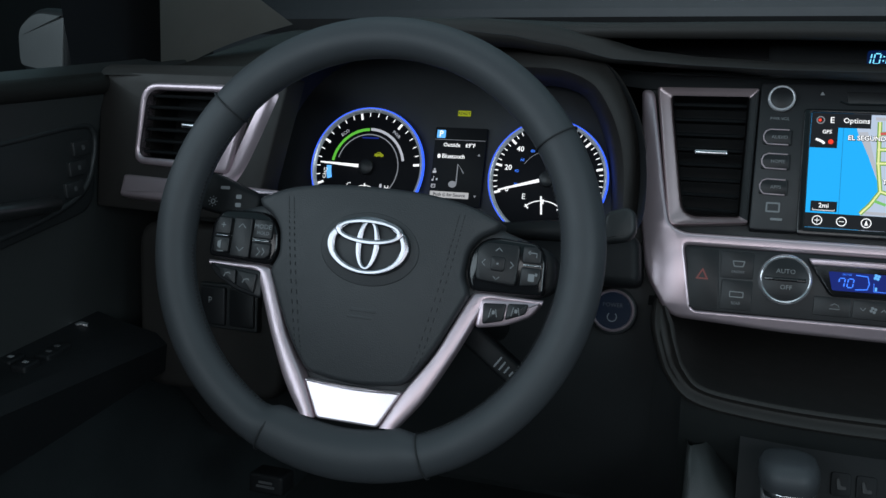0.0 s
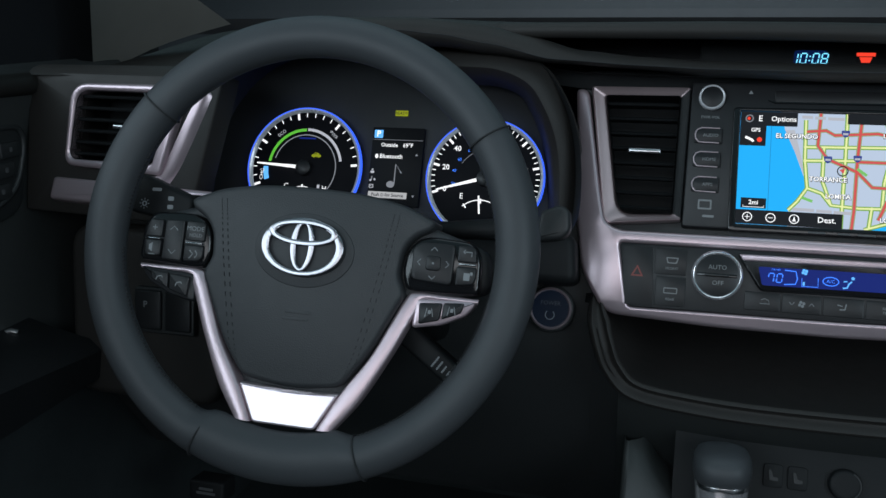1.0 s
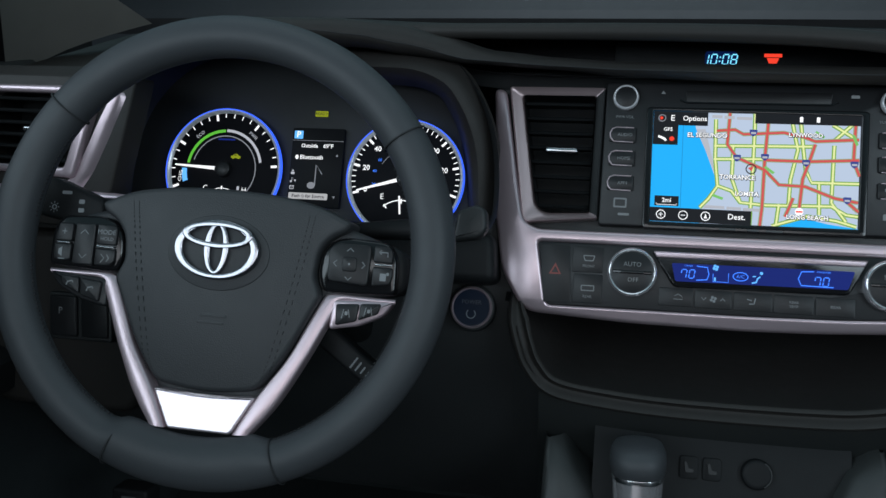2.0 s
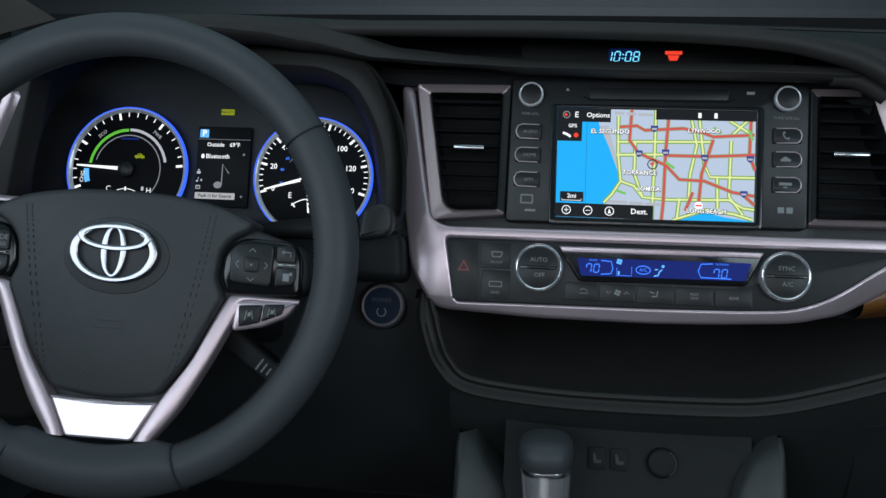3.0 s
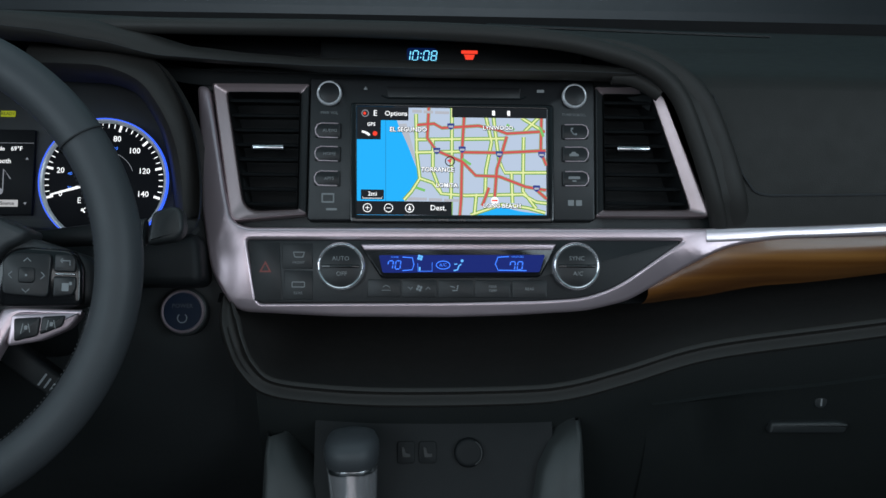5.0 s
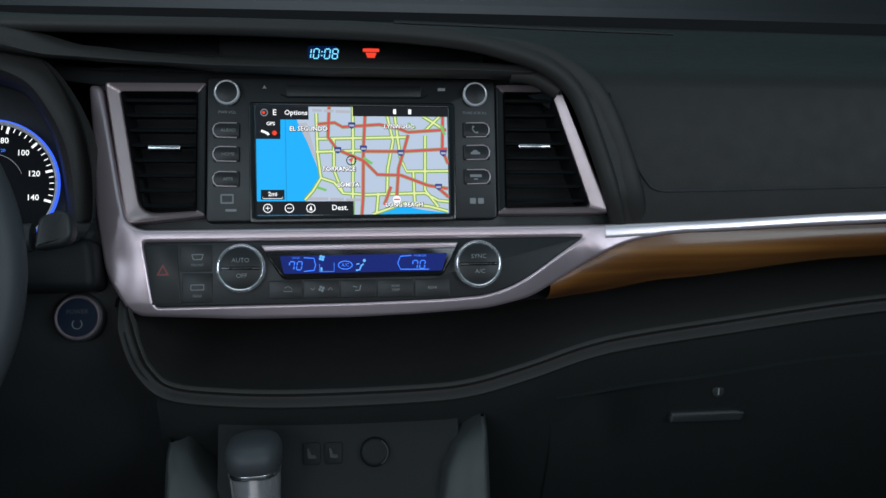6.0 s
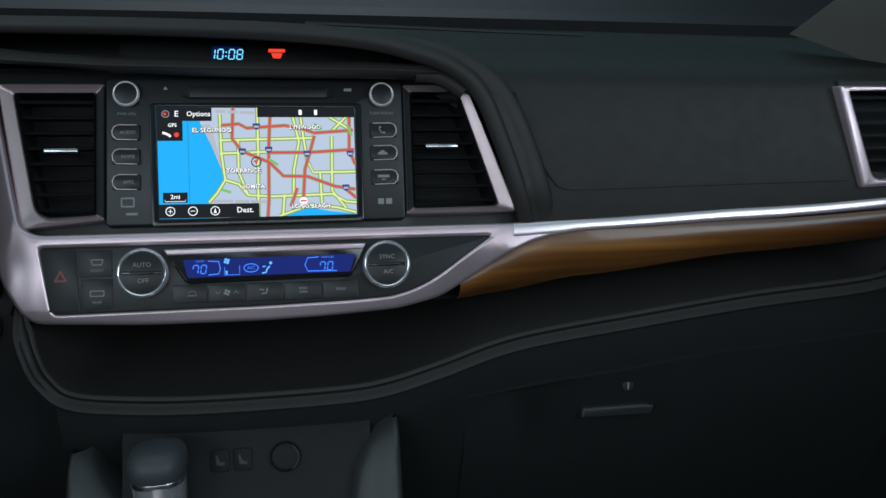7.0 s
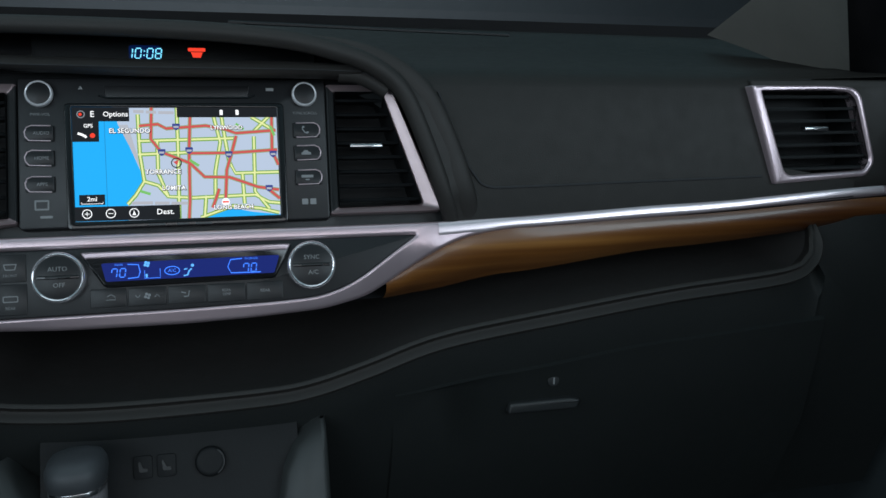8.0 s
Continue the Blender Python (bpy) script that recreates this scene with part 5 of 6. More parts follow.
stalk("light_stalk", frame_at(-0.480, -0.150, 0.622, 20) @ pose(0, 0, 0, 0, 0, 178), 0.110, "black headlamp stalk with white symbols", [])
lg = thing("stalk_switch", frame_at(-0.5775, -0.170, 0.631, 20) @ Matrix.Scale(0.93, 4), "black headlamp switch end with white light symbols", "stalk switch")
part("grip", plate(rpoly([(-0.036, -0.016), (0.030, -0.026), (0.034, 0.000), (-0.026, 0.022)], 0.008, 4), -0.010, 0.008, 0.004, steps=3), M_BLACKOUT, lg)
for x, y, w, h in ((-0.006, 0.006, 0.010, 0.003), (0.010, -0.002, 0.006, 0.004), (0.010, -0.010, 0.006, 0.004), (0.008, -0.017, 0.004, 0.004)):
    part("lamp_symbol", plate(rect(x - w / 2, y - h / 2, x + w / 2, y + h / 2, 0.001, 2), 0.006, 0.0084), M_LABEL, lg)
part("sun_symbol", plate(circle(-0.018, -0.008, 0.0026, 10), 0.006, 0.0084, 0, [circle(-0.018, -0.008, 0.0016, 10)]), M_LABEL, lg)
for a in range(8):
    c, s_ = math.cos(a * math.pi / 4), math.sin(a * math.pi / 4)
    part("sun_ray", ribbon([(-0.018 + 0.0036 * c, -0.008 + 0.0036 * s_), (-0.018 + 0.0052 * c, -0.008 + 0.0052 * s_)], 0.0008, 0.0085), M_LABEL, lg)
wp = stalk("wiper_stalk", frame_at(-0.345, -0.125, 0.604, 20), 0.075, "black wiper stalk with white marks and a broad grey tip", [(0.060, 0.012, 0.0016, 0.0030), (0.060, 0.006, 0.0016, 0.0030), (0.066, 0.009, 0.0012, 0.0060), (0.071, 0.012, 0.0016, 0.0026), (0.071, 0.007, 0.0016, 0.0030), (0.071, 0.002, 0.0016, 0.0022)])
part("paddle_tip", plate(rpoly([(0.092, -0.004), (0.116, 0.000), (0.122, 0.008), (0.120, 0.025), (0.112, 0.029), (0.096, 0.023)], 0.005, 5), -0.008, 0.007, 0.004, steps=4), M_HARD, wp, "broad dark grey tip")
cr = thing("cruise_stalk", frame_at(-0.322, -0.178, 0.503, 20) @ pose(0, 0, 0, 0, 0, -35), "black cruise control stalk with white printing", "control stalk")
part("lever", plate(rect(-0.06, -0.010, 0.022, 0.010, 0.008, 4), -0.008, 0.008, 0.004, steps=3), M_BLACKOUT, cr)
part("end_cap", plate(rect(0.0225, -0.011, 0.030, 0.011, 0.004, 4), -0.008, 0.008, 0.004, steps=3), M_HARD, cr)
for i in range(4):
    part("printed_mark", plate(rect(-0.004 + 0.005 * i, -0.006 + 0.001 * i, -0.0025 + 0.005 * i, 0.005 - 0.001 * i, 0.0004, 1), 0.006, 0.0083), M_LABEL, cr)

# ---- instrument cluster ----
CL = frame_at(-0.42, -0.02, 0.66, 21)
clu = thing("instrument_cluster", CL, "dark instrument cluster with two blue-ringed lit dials and a centre display", "instrument cluster")
arch = [(-0.196, -0.085), (-0.196, -0.02), (-0.186, 0.030), (-0.150, 0.078), (-0.090, 0.102), (0.0, 0.108), (0.090, 0.102), (0.145, 0.080), (0.180, 0.030), (0.192, -0.02), (0.192, -0.085)]
ao = rpoly(arch, 0.03, 5)
part("face", plate(ao, -0.03, -0.004, 0.001), M_CLUSTER, clu)
rows = []
for z, s, dy in ((-0.005, 0.97, 0.0), (0.015, 1.0, 0.0), (0.032, 1.03, 0.002)):
    rows.append([(x * s, y * s + dy, z) for x, y in ao])
part("visor", loft(rows, closed=True), M_CLUSTER, clu, "matt black visor walls")
part("lower_visor", plate(rpoly([(-0.20, -0.125), (0.20, -0.125), (0.195, -0.078), (0.06, -0.074), (-0.06, -0.074), (-0.195, -0.078)], 0.012, 4), -0.01, 0.030, 0.008, steps=3), M_BLACKOUT, clu)


def dial(cx, cy, r, start, sweep, big, small, words, needle_deg, name, word_size=0.0085, word_r=0.76):
    d = part(name, lathe([(r * 1.0, -0.004), (r * 1.0, 0.001), (r * 0.97, 0.0015)], 64, cx=cx, cy=cy), M_DIAL, clu, "round black gauge with white markings")
    part("ring", lathe([(r * 1.036, 0.0005), (r * 1.040, 0.003), (r * 1.032, 0.0056), (r * 1.018, 0.0045)], 72, cx=cx, cy=cy, cap=False), G_BLUE, d, "glowing blue ring")
    part("inner_ring", lathe([(r * 1.018, 0.001), (r * 1.012, 0.0050), (r * 0.990, 0.0046), (r * 0.960, 0.0018)], 72, cx=cx, cy=cy, cap=False), M_RING, d, "satin silver inner ring")
    # emitting strip that stands for the dial light caught on the silver bevel
    part("bevel_glint", lathe([(r * 1.017, 0.0052), (r * 1.000, 0.0054)], 72, cx=cx, cy=cy, cap=False), G_PALE, d)
    for i in range(big + 1):
        a = radians(start - sweep * i / big)
        part("mark", ribbon([(cx + r * 0.84 * math.cos(a), cy + r * 0.84 * math.sin(a)), (cx + r * 0.95 * math.cos(a), cy + r * 0.95 * math.sin(a))], r * 0.040, 0.0026), G_WHITE, d)
    bm = bmesh.new()
    n = big * small
    for i in range(n + 1):
        if i % small:
            a = radians(start - sweep * i / n)
            ribbon([(cx + r * 0.88 * math.cos(a), cy + r * 0.88 * math.sin(a)), (cx + r * 0.95 * math.cos(a), cy + r * 0.95 * math.sin(a))], r * 0.016, 0.0026, bm)
    tagged(part("tick_marks", bm, G_WHITE, d), kind="stuff")
    for i, w in words:
        a = radians(start - sweep * i / big)
        lettering("numeral", w, word_size, cx + r * (word_r - 0.06 * (len(w) > 2)) * math.cos(a), cy + r * word_r * math.sin(a), 0.0028, G_WHITE, d, bold=0.0001)
    a = radians(needle_deg)
    c, s = math.cos(a), math.sin(a)
    nd = part("needle", loft([[(cx - 0.004 * c - 0.0021 * s, cy - 0.004 * s + 0.0021 * c, 0.006), (cx - 0.004 * c + 0.0021 * s, cy - 0.004 * s - 0.0021 * c, 0.006)], [(cx + r * 0.86 * c - 0.0008 * s, cy + r * 0.86 * s + 0.0008 * c, 0.006), (cx + r * 0.86 * c + 0.0008 * s, cy + r * 0.86 * s - 0.0008 * c, 0.006)]]), G_WHITE, d, "white lit needle")
    part("hub", lathe([(r * 0.14, 0.002), (r * 0.13, 0.007), (r * 0.09, 0.0085)], 28, cx=cx, cy=cy), M_SATIN, d)
    return d


def band(cx, cy, r0, r1, a0, a1, z, material, parent, name):
    return part(name, loft([[(cx + r * math.cos(radians(a)), cy + r * math.sin(radians(a)), z) for r in (r0, r1)] for a in spread(a0, a1, 25)]), material, parent)


d1 = dial(-0.0900, -0.0235, 0.0615, 200, 195, 4, 5, [], 177, "power_gauge")
band(-0.0900, -0.0235, 0.0388, 0.0418, 172, 92, 0.0028, G_GREEN, d1, "eco_band")
band(-0.0900, -0.0235, 0.0392, 0.0420, 90, 12, 0.0028, G_LITE, d1, "power_band")
band(-0.0900, -0.0235, 0.041, 0.0465, 180, 198, 0.0028, G_CYAN, d1, "charge_band")
part("top_mark", flat(rect(-0.099, 0.0070, -0.080, 0.0088, 0.0003, 1), 0.0028), G_LCD, d1)
band(-0.0900, -0.0235, 0.0345, 0.0356, 165, -42, 0.0028, G_GREY, d1, "inner_arc")
lettering("legend", "ECO", 0.0050, -0.1265, 0.0075, 0.0029, G_LITE, d1, m=Matrix.Translation((-0.1190, 0.0122, 0.0029)) @ Matrix.Rotation(radians(39), 4, "Z"))
lettering("legend", "PWR", 0.0050, -0.06, 0.0, 0.0029, G_LITE, d1, m=Matrix.Translation((-0.0606, 0.0124, 0.0029)) @ Matrix.Rotation(radians(-39), 4, "Z"))
lettering("legend", "CHG", 0.0055, -0.06, 0.0, 0.0029, G_WHITE, d1, m=Matrix.Translation((-0.1375, -0.0320, 0.0029)) @ Matrix.Rotation(radians(85), 4, "Z"))
lamp_ob = part("car_lamp", plate(rpoly([(-0.0830, -0.0112), (-0.0815, -0.0112), (-0.0808, -0.0122), (-0.0796, -0.0112), (-0.0762, -0.0112), (-0.0752, -0.0122), (-0.0742, -0.0112), (-0.0728, -0.0112), (-0.0730, -0.0092), (-0.0752, -0.0084), (-0.0764, -0.0070), (-0.0796, -0.0070), (-0.0808, -0.0086), (-0.0830, -0.0090)], 0.0004, 2), 0.002, 0.0029), G_YELLOW, d1, "yellow car shaped lamp")
part("lamp_window", flat([(-0.0798, -0.0087), (-0.0768, -0.0087), (-0.0772, -0.0078), (-0.0794, -0.0078)], 0.0031), M_DIAL, lamp_ob)
part("pump_icon", flat(rect(-0.0735, -0.0445, -0.0708, -0.0405, 0.0004, 1), 0.0030), G_LITE, d1)
band(-0.0900, -0.0670, 0.0235, 0.0242, 130, 50, 0.0030, G_WHITE, d1, "coolant_arc")
part("coolant_needle", ribbon([(-0.0900, -0.054), (-0.0902, -0.0410)], 0.0016, 0.0031), G_WHITE, d1)
lettering("legend", "C", 0.0075, -0.1085, -0.0435, 0.0030, G_WHITE, d1)
lettering("legend", "H", 0.0075, -0.0655, -0.0445, 0.0030, G_WHITE, d1)
d2 = dial(0.0980, -0.0260, 0.0590, 197, 214, 7, 5, [(0, "0"), (1, "20"), (2, "40"), (3, "60"), (4, "80"), (5, "100"), (6, "120"), (7, "140")], 196, "speedometer", 0.0076, 0.72)
band(0.0980, -0.0260, 0.0285, 0.0290, 150, 20, 0.0028, G_GREY, d2, "inner_arc")
for w, a in (("20", 192), ("40", 168), ("60", 146), ("80", 122), ("100", 98), ("120", 74)):
    lettering("numeral", w, 0.0042, 0.0980 + 0.033 * math.cos(radians(a)), -0.0260 + 0.033 * math.sin(radians(a)), 0.0028, G_LCDTXT, d2)
part("belt_lamp", plate(rpoly([(0.0955, -0.0105), (0.1025, -0.0105), (0.1025, -0.0040), (0.1005, 0.0000), (0.0975, 0.0000), (0.0955, -0.0040)], 0.001, 2), 0.002, 0.0029), G_RED, d2)
band(0.0960, -0.0755, 0.0270, 0.0280, 132, 48, 0.0030, G_WHITE, d2, "fuel_arc")
part("fuel_needle", ribbon([(0.0955, -0.0620), (0.0935, -0.0435)], 0.0018, 0.0031), G_WHITE, d2)
lettering("legend", "E", 0.0080, 0.0755, -0.0450, 0.0030, G_WHITE, d2)
for a in (128, 90, 52):
    c, s = math.cos(radians(a)), math.sin(radians(a))
    part("fuel_mark", ribbon([(0.096 + 0.024 * c, -0.0755 + 0.024 * s), (0.096 + 0.029 * c, -0.0755 + 0.029 * s)], 0.0014, 0.0031), G_WHITE, d2)
for d, cx, cy, dx, dy, k in ((d1, -0.0900, -0.0235, 0.0030, -0.0030, 0.975), (d2, 0.0980, -0.0260, 0.0035, -0.0025, 0.955)):
    d.matrix_local = Matrix.Translation((cx + dx, cy + dy, 0)) @ Matrix.Diagonal((k, k, 1, 1)) @ Matrix.Translation((-cx, -cy, 0))
info = part("info_display", plate(rect(-0.0175, -0.0600, 0.0365, 0.0190, 0.001, 2), -0.006, 0.000, 0.0004), G_INFO, clu, "lit centre information display")
part("gear_box", flat(rect(-0.0155, 0.0080, -0.0065, 0.0160, 0.0004, 1), 0.0004), G_CYAN, info)
lettering("gear_letter", "P", 0.0085, -0.0110, 0.0120, 0.0006, G_WHITE, info, bold=0.0002)
for words, size, x, y, al in (("Outside", 0.0054, -0.0075, 0.0010, "LEFT"), ("69°F", 0.0056, 0.0155, 0.0010, "LEFT"), ("Bluetooth", 0.0060, -0.0080, -0.0105, "LEFT")):
    lettering("display_word", words, size, x, y, 0.0006, G_WHITE, info, align=al, bold=0.00008)
part("display_icon", flat(circle(-0.0110, -0.0105, 0.0017, 12, 0.0023), 0.0006), G_WHITE, info)
part("divider", flat(rect(-0.0170, 0.0062, 0.0360, 0.0066, 0.0001, 1), 0.0004), G_GREY, info)
part("person_icon", flat(circle(-0.0140, -0.0243, 0.0010, 10), 0.0006), G_LITE, info)
part("person_icon", flat(rect(-0.0160, -0.0280, -0.0120, -0.0256, 0.0009, 2), 0.0006), G_LITE, info)
part("note_icon", flat(circle(-0.0152, -0.0352, 0.0011, 10), 0.0006), G_LITE, info)
part("note_icon", ribbon([(-0.0143, -0.0350), (-0.0143, -0.0312), (-0.0130, -0.0322)], 0.0005, 0.0006), G_LITE, info)
part("note_icon", flat(rect(-0.0118, -0.0352, -0.0100, -0.0332, 0.0004, 1), 0.0006), G_LITE, info)
mail = rect(-0.0162, -0.0428, -0.0118, -0.0392, 0.0003, 1)
part("mail_icon", plate(mail, 0.0002, 0.0006, 0, [inset(mail, 0.0005)]), G_LITE, info)
part("mail_icon", ribbon([(-0.0160, -0.0394), (-0.0140, -0.0412), (-0.0120, -0.0394)], 0.0005, 0.0007), G_LITE, info)
part("music_note", flat(circle(0.0060, -0.0385, 0.0042, 16, 0.0034), 0.0006), G_GREY, info)
part("music_note", ribbon([(0.0098, -0.0380), (0.0098, -0.0180), (0.0165, -0.0270)], 0.0011, 0.0006), G_GREY, info)
part("source_bar", flat(rect(-0.0165, -0.0525, 0.0240, -0.0462, 0.0004, 1), 0.0004), glow("lit_bar", (0.55, 0.56, 0.58), 0.8), info)
lettering("display_word", "Push ⊙ for Source", 0.0045, 0.0038, -0.0494, 0.0006, G_BAR, info, bold=0.0001)
chv = part("display_icon", flat([(0.0290, -0.0485), (0.0320, -0.0485), (0.0305, -0.0508)], 0.0006), G_GREY, info)
part("display_icon", flat([(0.0290, -0.0090), (0.0320, -0.0090), (0.0305, -0.0065)], 0.0006), G_GREY, info)
rd = part("ready_lamp", flat(rect(0.0030, 0.0315, 0.0165, 0.0372, 0.0006, 2), -0.0030), G_YELLOW, clu, "lit yellow-green ready lamp")
lettering("display_word", "READY", 0.0042, 0.0098, 0.0343, -0.0026, G_BAR, rd)

# ---- driver side vent and trim ----
DLV = frame_at(-0.69, -0.085, 0.675, 11, -6)
vent("air_vent", DLV, [(-0.058, -0.038), (0.064, -0.041), (0.092, 0.047), (-0.050, 0.046)], [(-0.051, -0.031), (0.053, -0.031), (0.078, 0.039), (-0.042, 0.039)], [0.014, 0.006, 0.004, 0.022], [0.010, 0.004, 0.004, 0.016],
     "dash end air vent with black slats in a bright silver frame", 6, (0.020, 0.004, 0.034))
rows = []
for z, xl, xr in ((0.716, -0.5765, -0.566), (0.712, -0.5795, -0.560), (0.690, -0.5925, -0.568), (0.668, -0.6045, -0.577), (0.645, -0.6170, -0.588), (0.634, -0.6265, -0.594), (0.622, -0.6420, -0.601), (0.612, -0.6480, -0.606)):
    y = -0.089 - 0.12 * (0.700 - z)
    rows.append([(xl - 0.008 + (xr - xl + 0.003) * t, y - 0.006 * math.sin(math.pi * (0.15 + 0.7 * t)) + 0.016 * t * t, z) for t in spread(0, 1, 9)])
part("column_blade", loft(rows), M_SILVER, dash, "satin silver upright beside the gauges")
lt = thing("side_trim", frame_at(-0.69, -0.103, 0.613, 24, -8), "satin silver strip under the driver side vent", "dash trim")
part("strip", plate(rect(-0.072, -0.011, 0.130, 0.013, 0.004, 3), -0.02, 0.006, 0.004, steps=4), M_SILVER, lt)
part("end_panel", plate(rpoly([(-0.115, -0.088), (0.092, -0.088), (0.128, 0.057), (-0.115, 0.057)], 0.004, 3), -0.030, -0.003, 0.002, [rpoly([(-0.051, -0.031), (0.053, -0.031), (0.078, 0.039), (-0.042, 0.039)], [0.010, 0.004, 0.004, 0.016], 5)]), M_SOFT, dash, "black end panel round the vent").matrix_local = DLV
part("end_roll", loft([[(x, -0.045, 0.7365), (x, -0.058, 0.7335), (x, -0.066, 0.727)] for x in spread(-0.80, -0.585, 12)]), M_SOFT, dash)
part("knee_bolster", plate(rect(-0.100, -0.11, 0.08, 0.075, 0.03, 6), -0.02, 0.004, 0.01, steps=4), M_SOFT, dash, "padded black knee bolster").matrix_local = frame_at(-0.66, -0.088, 0.50, 8)
sw = thing("switch_panel", frame_at(-0.640, -0.098, 0.492, 10), "black switch panel with a parking sensor button", "switch panel")
part("bezel", plate(rect(-0.035, -0.024, 0.035, 0.024, 0.003, 3), -0.01, 0.003, 0.0015), M_HARD, sw)
pk = part("switch", plate(rect(-0.032, -0.020, -0.002, 0.021, 0.003, 3), 0.0, 0.006, 0.0015), M_SATIN, sw)
lettering("legend", "P", 0.010, -0.020, 0.006, 0.0063, M_LABEL_DIM, pk)
part("switch", plate(rect(0.002, -0.020, 0.032, 0.021, 0.003, 3), 0.0, 0.005, 0.0015), M_SATIN, sw)

# ---- start button ----
st = thing("start_button", frame_at(-0.2465, -0.0600, 0.518, TH), "round blue start button with a chrome ring", "start button")
part("collar", lathe([(0.0225, -0.012), (0.0225, 0.002), (0.0205, 0.004)], 40), M_HARD, st)
part("ring", lathe([(0.0200, 0.002), (0.0200, 0.0065), (0.0185, 0.0078), (0.0172, 0.0060)], 44, cap=False), M_SILVER, st, "chrome ring")
part("cap", lathe([(0.0175, 0.003), (0.0170, 0.0055), (0.012, 0.0060)], 40), G_START, st, "dim blue push cap")
lettering("legend", "POWER", 0.0055, 0, 0.005, 0.0063, M_LABEL_FAINT, st)
part("power_icon", tube([(0.0042 * math.cos(a), -0.006 + 0.0042 * math.sin(a), 0.0062) for a in spread(radians(130), radians(410), 16)], 0.0005, 5, up=(0, 0, 1)), M_LABEL_DIM, st)

# ---- passenger vent ----
# slats in a lighter plastic than the other vents, for light caught on their tops
vent("air_vent", frame_at(0.652, -0.036, 0.680, 11, 3), [(-0.055, -0.053), (0.062, -0.048), (0.074, -0.034), (0.052, 0.047), (0.02, 0.049), (-0.085, 0.049)], [(-0.042, -0.0445), (0.058, -0.0415), (0.0665, -0.032), (0.0450, 0.0415), (0.016, 0.0440), (-0.0725, 0.0440)],
     [0.003, 0.006, 0.012, 0.026, 0.012, 0.002], [0.010, 0.004, 0.006, 0.020, 0.008, 0.003], "black end air vent in a bright silver frame beside the pad", 7, (-0.002, 0.004, 0.030), slat_mat=M_HARD)

part("vent_surround", plate(rpoly([(-0.050, -0.062), (0.15, -0.060), (0.15, 0.056), (-0.080, 0.056)], 0.004, 3), -0.024, -0.004, 0.002, [rpoly([(-0.043, -0.046), (0.059, -0.043), (0.068, -0.032), (0.046, 0.0425), (0.016, 0.0435), (-0.072, 0.0435)], 0.006, 4)]), M_PAD, dash).matrix_local = frame_at(0.652, -0.036, 0.680, 11, 3)

# ---- glovebox ----
gl = thing("glovebox", Matrix.Identity(4), "black glovebox lid with a slim handle and key lock", "glovebox")
part("lid", loft([[(x, -0.080, zt - 0.001), (x, -0.0850, zt - 0.004), (x, -0.0815, 0.44), (x, -0.0725, 0.36), (x, -0.033, 0.245), (x, 0.0, 0.235)] for x, zt in [(x, curve_at([(0.19, 0.440), (0.3, 0.455), (0.47, 0.476), (0.66, 0.490)], x)) for x in spread(0.19, 0.66, 16)]]), M_LOWER, gl)
gh = part("handle", plate(rpoly([(-0.038, -0.006), (0.036, -0.006), (0.040, 0.004), (0.028, 0.0065), (-0.036, 0.0055)], 0.003, 3), -0.012, 0.006, 0.003, steps=3), M_HARD, gl, "slim grey-black pull")
gh.matrix_local = frame_at(0.343, -0.080, 0.412, 6)
lk_ = part("lock", lathe([(0.006, -0.004), (0.006, 0.0015), (0.004, 0.002)], 20), M_HARD, gl)
lk_.matrix_local = frame_at(0.353, -0.0805, 0.438, 6)
part("key_slot", flat(rect(-0.0008, -0.0035, 0.0008, 0.0035, 0.0003, 1), 0.0024), M_LABEL_DIM, lk_)

# ---- centre console and gear lever ----
con = thing("centre_console", Matrix.Identity(4), "dark centre console with grey side wings under the dash", "centre console")
part("tunnel", loft([[(-0.17, y, 0.02), (-0.165, y, zt - 0.02), (-0.15, y, zt), (0.10, y, zt), (0.118, y, zt - 0.02), (0.122, y, 0.02)] for y, zt in ((-1.3, 0.29), (-0.6, 0.30), (-0.35, 0.305), (-0.22, 0.315), (-0.10, 0.36))]), M_GLOSS, con)
for m, xo, drop, inner in ((1, -0.170, 0.026, (-0.152, -0.147, -0.141, -0.124, -0.114, -0.100)), (-1, 0.122, 0.009, (0.113, 0.106, 0.093, 0.083, 0.073, 0.060))):
    # a flat grey cheek that widens downwards, with a thin raised outer edge
    rows = []
    for (y, z), xi in zip(((-0.088, 0.434), (-0.104, 0.426), (-0.114, 0.414), (-0.125, 0.395), (-0.150, 0.350), (-0.24, 0.20)), inner):
        z -= drop
        rows.append([(xo + 0.001 * m, y + 0.03, z), (xo, y + 0.004, z), (xo + 0.0015 * m, y - 0.004, z), (xo + 0.004 * m, y - 0.006, z), (xo + 0.006 * m, y - 0.0035, z), ((xo + xi) / 2, y - 0.002, z), (xi - 0.004 * m, y + 0.002, z), (xi, y + 0.008, z), (xi + 0.004 * m, y + 0.05, z)])
    part("side_wing", loft(rows), M_CONSOLE, con, "satin grey console side wing")
part("button_panel", loft([[(x, -0.075, 0.435), (x, -0.092, 0.415), (x, -0.105, 0.385), (x, -0.14, 0.33)] for x in spread(-0.125, 0.096, 6)]), M_BLACKOUT, con)
SWP = frame_at(0, -0.1015, 0.396, 22)
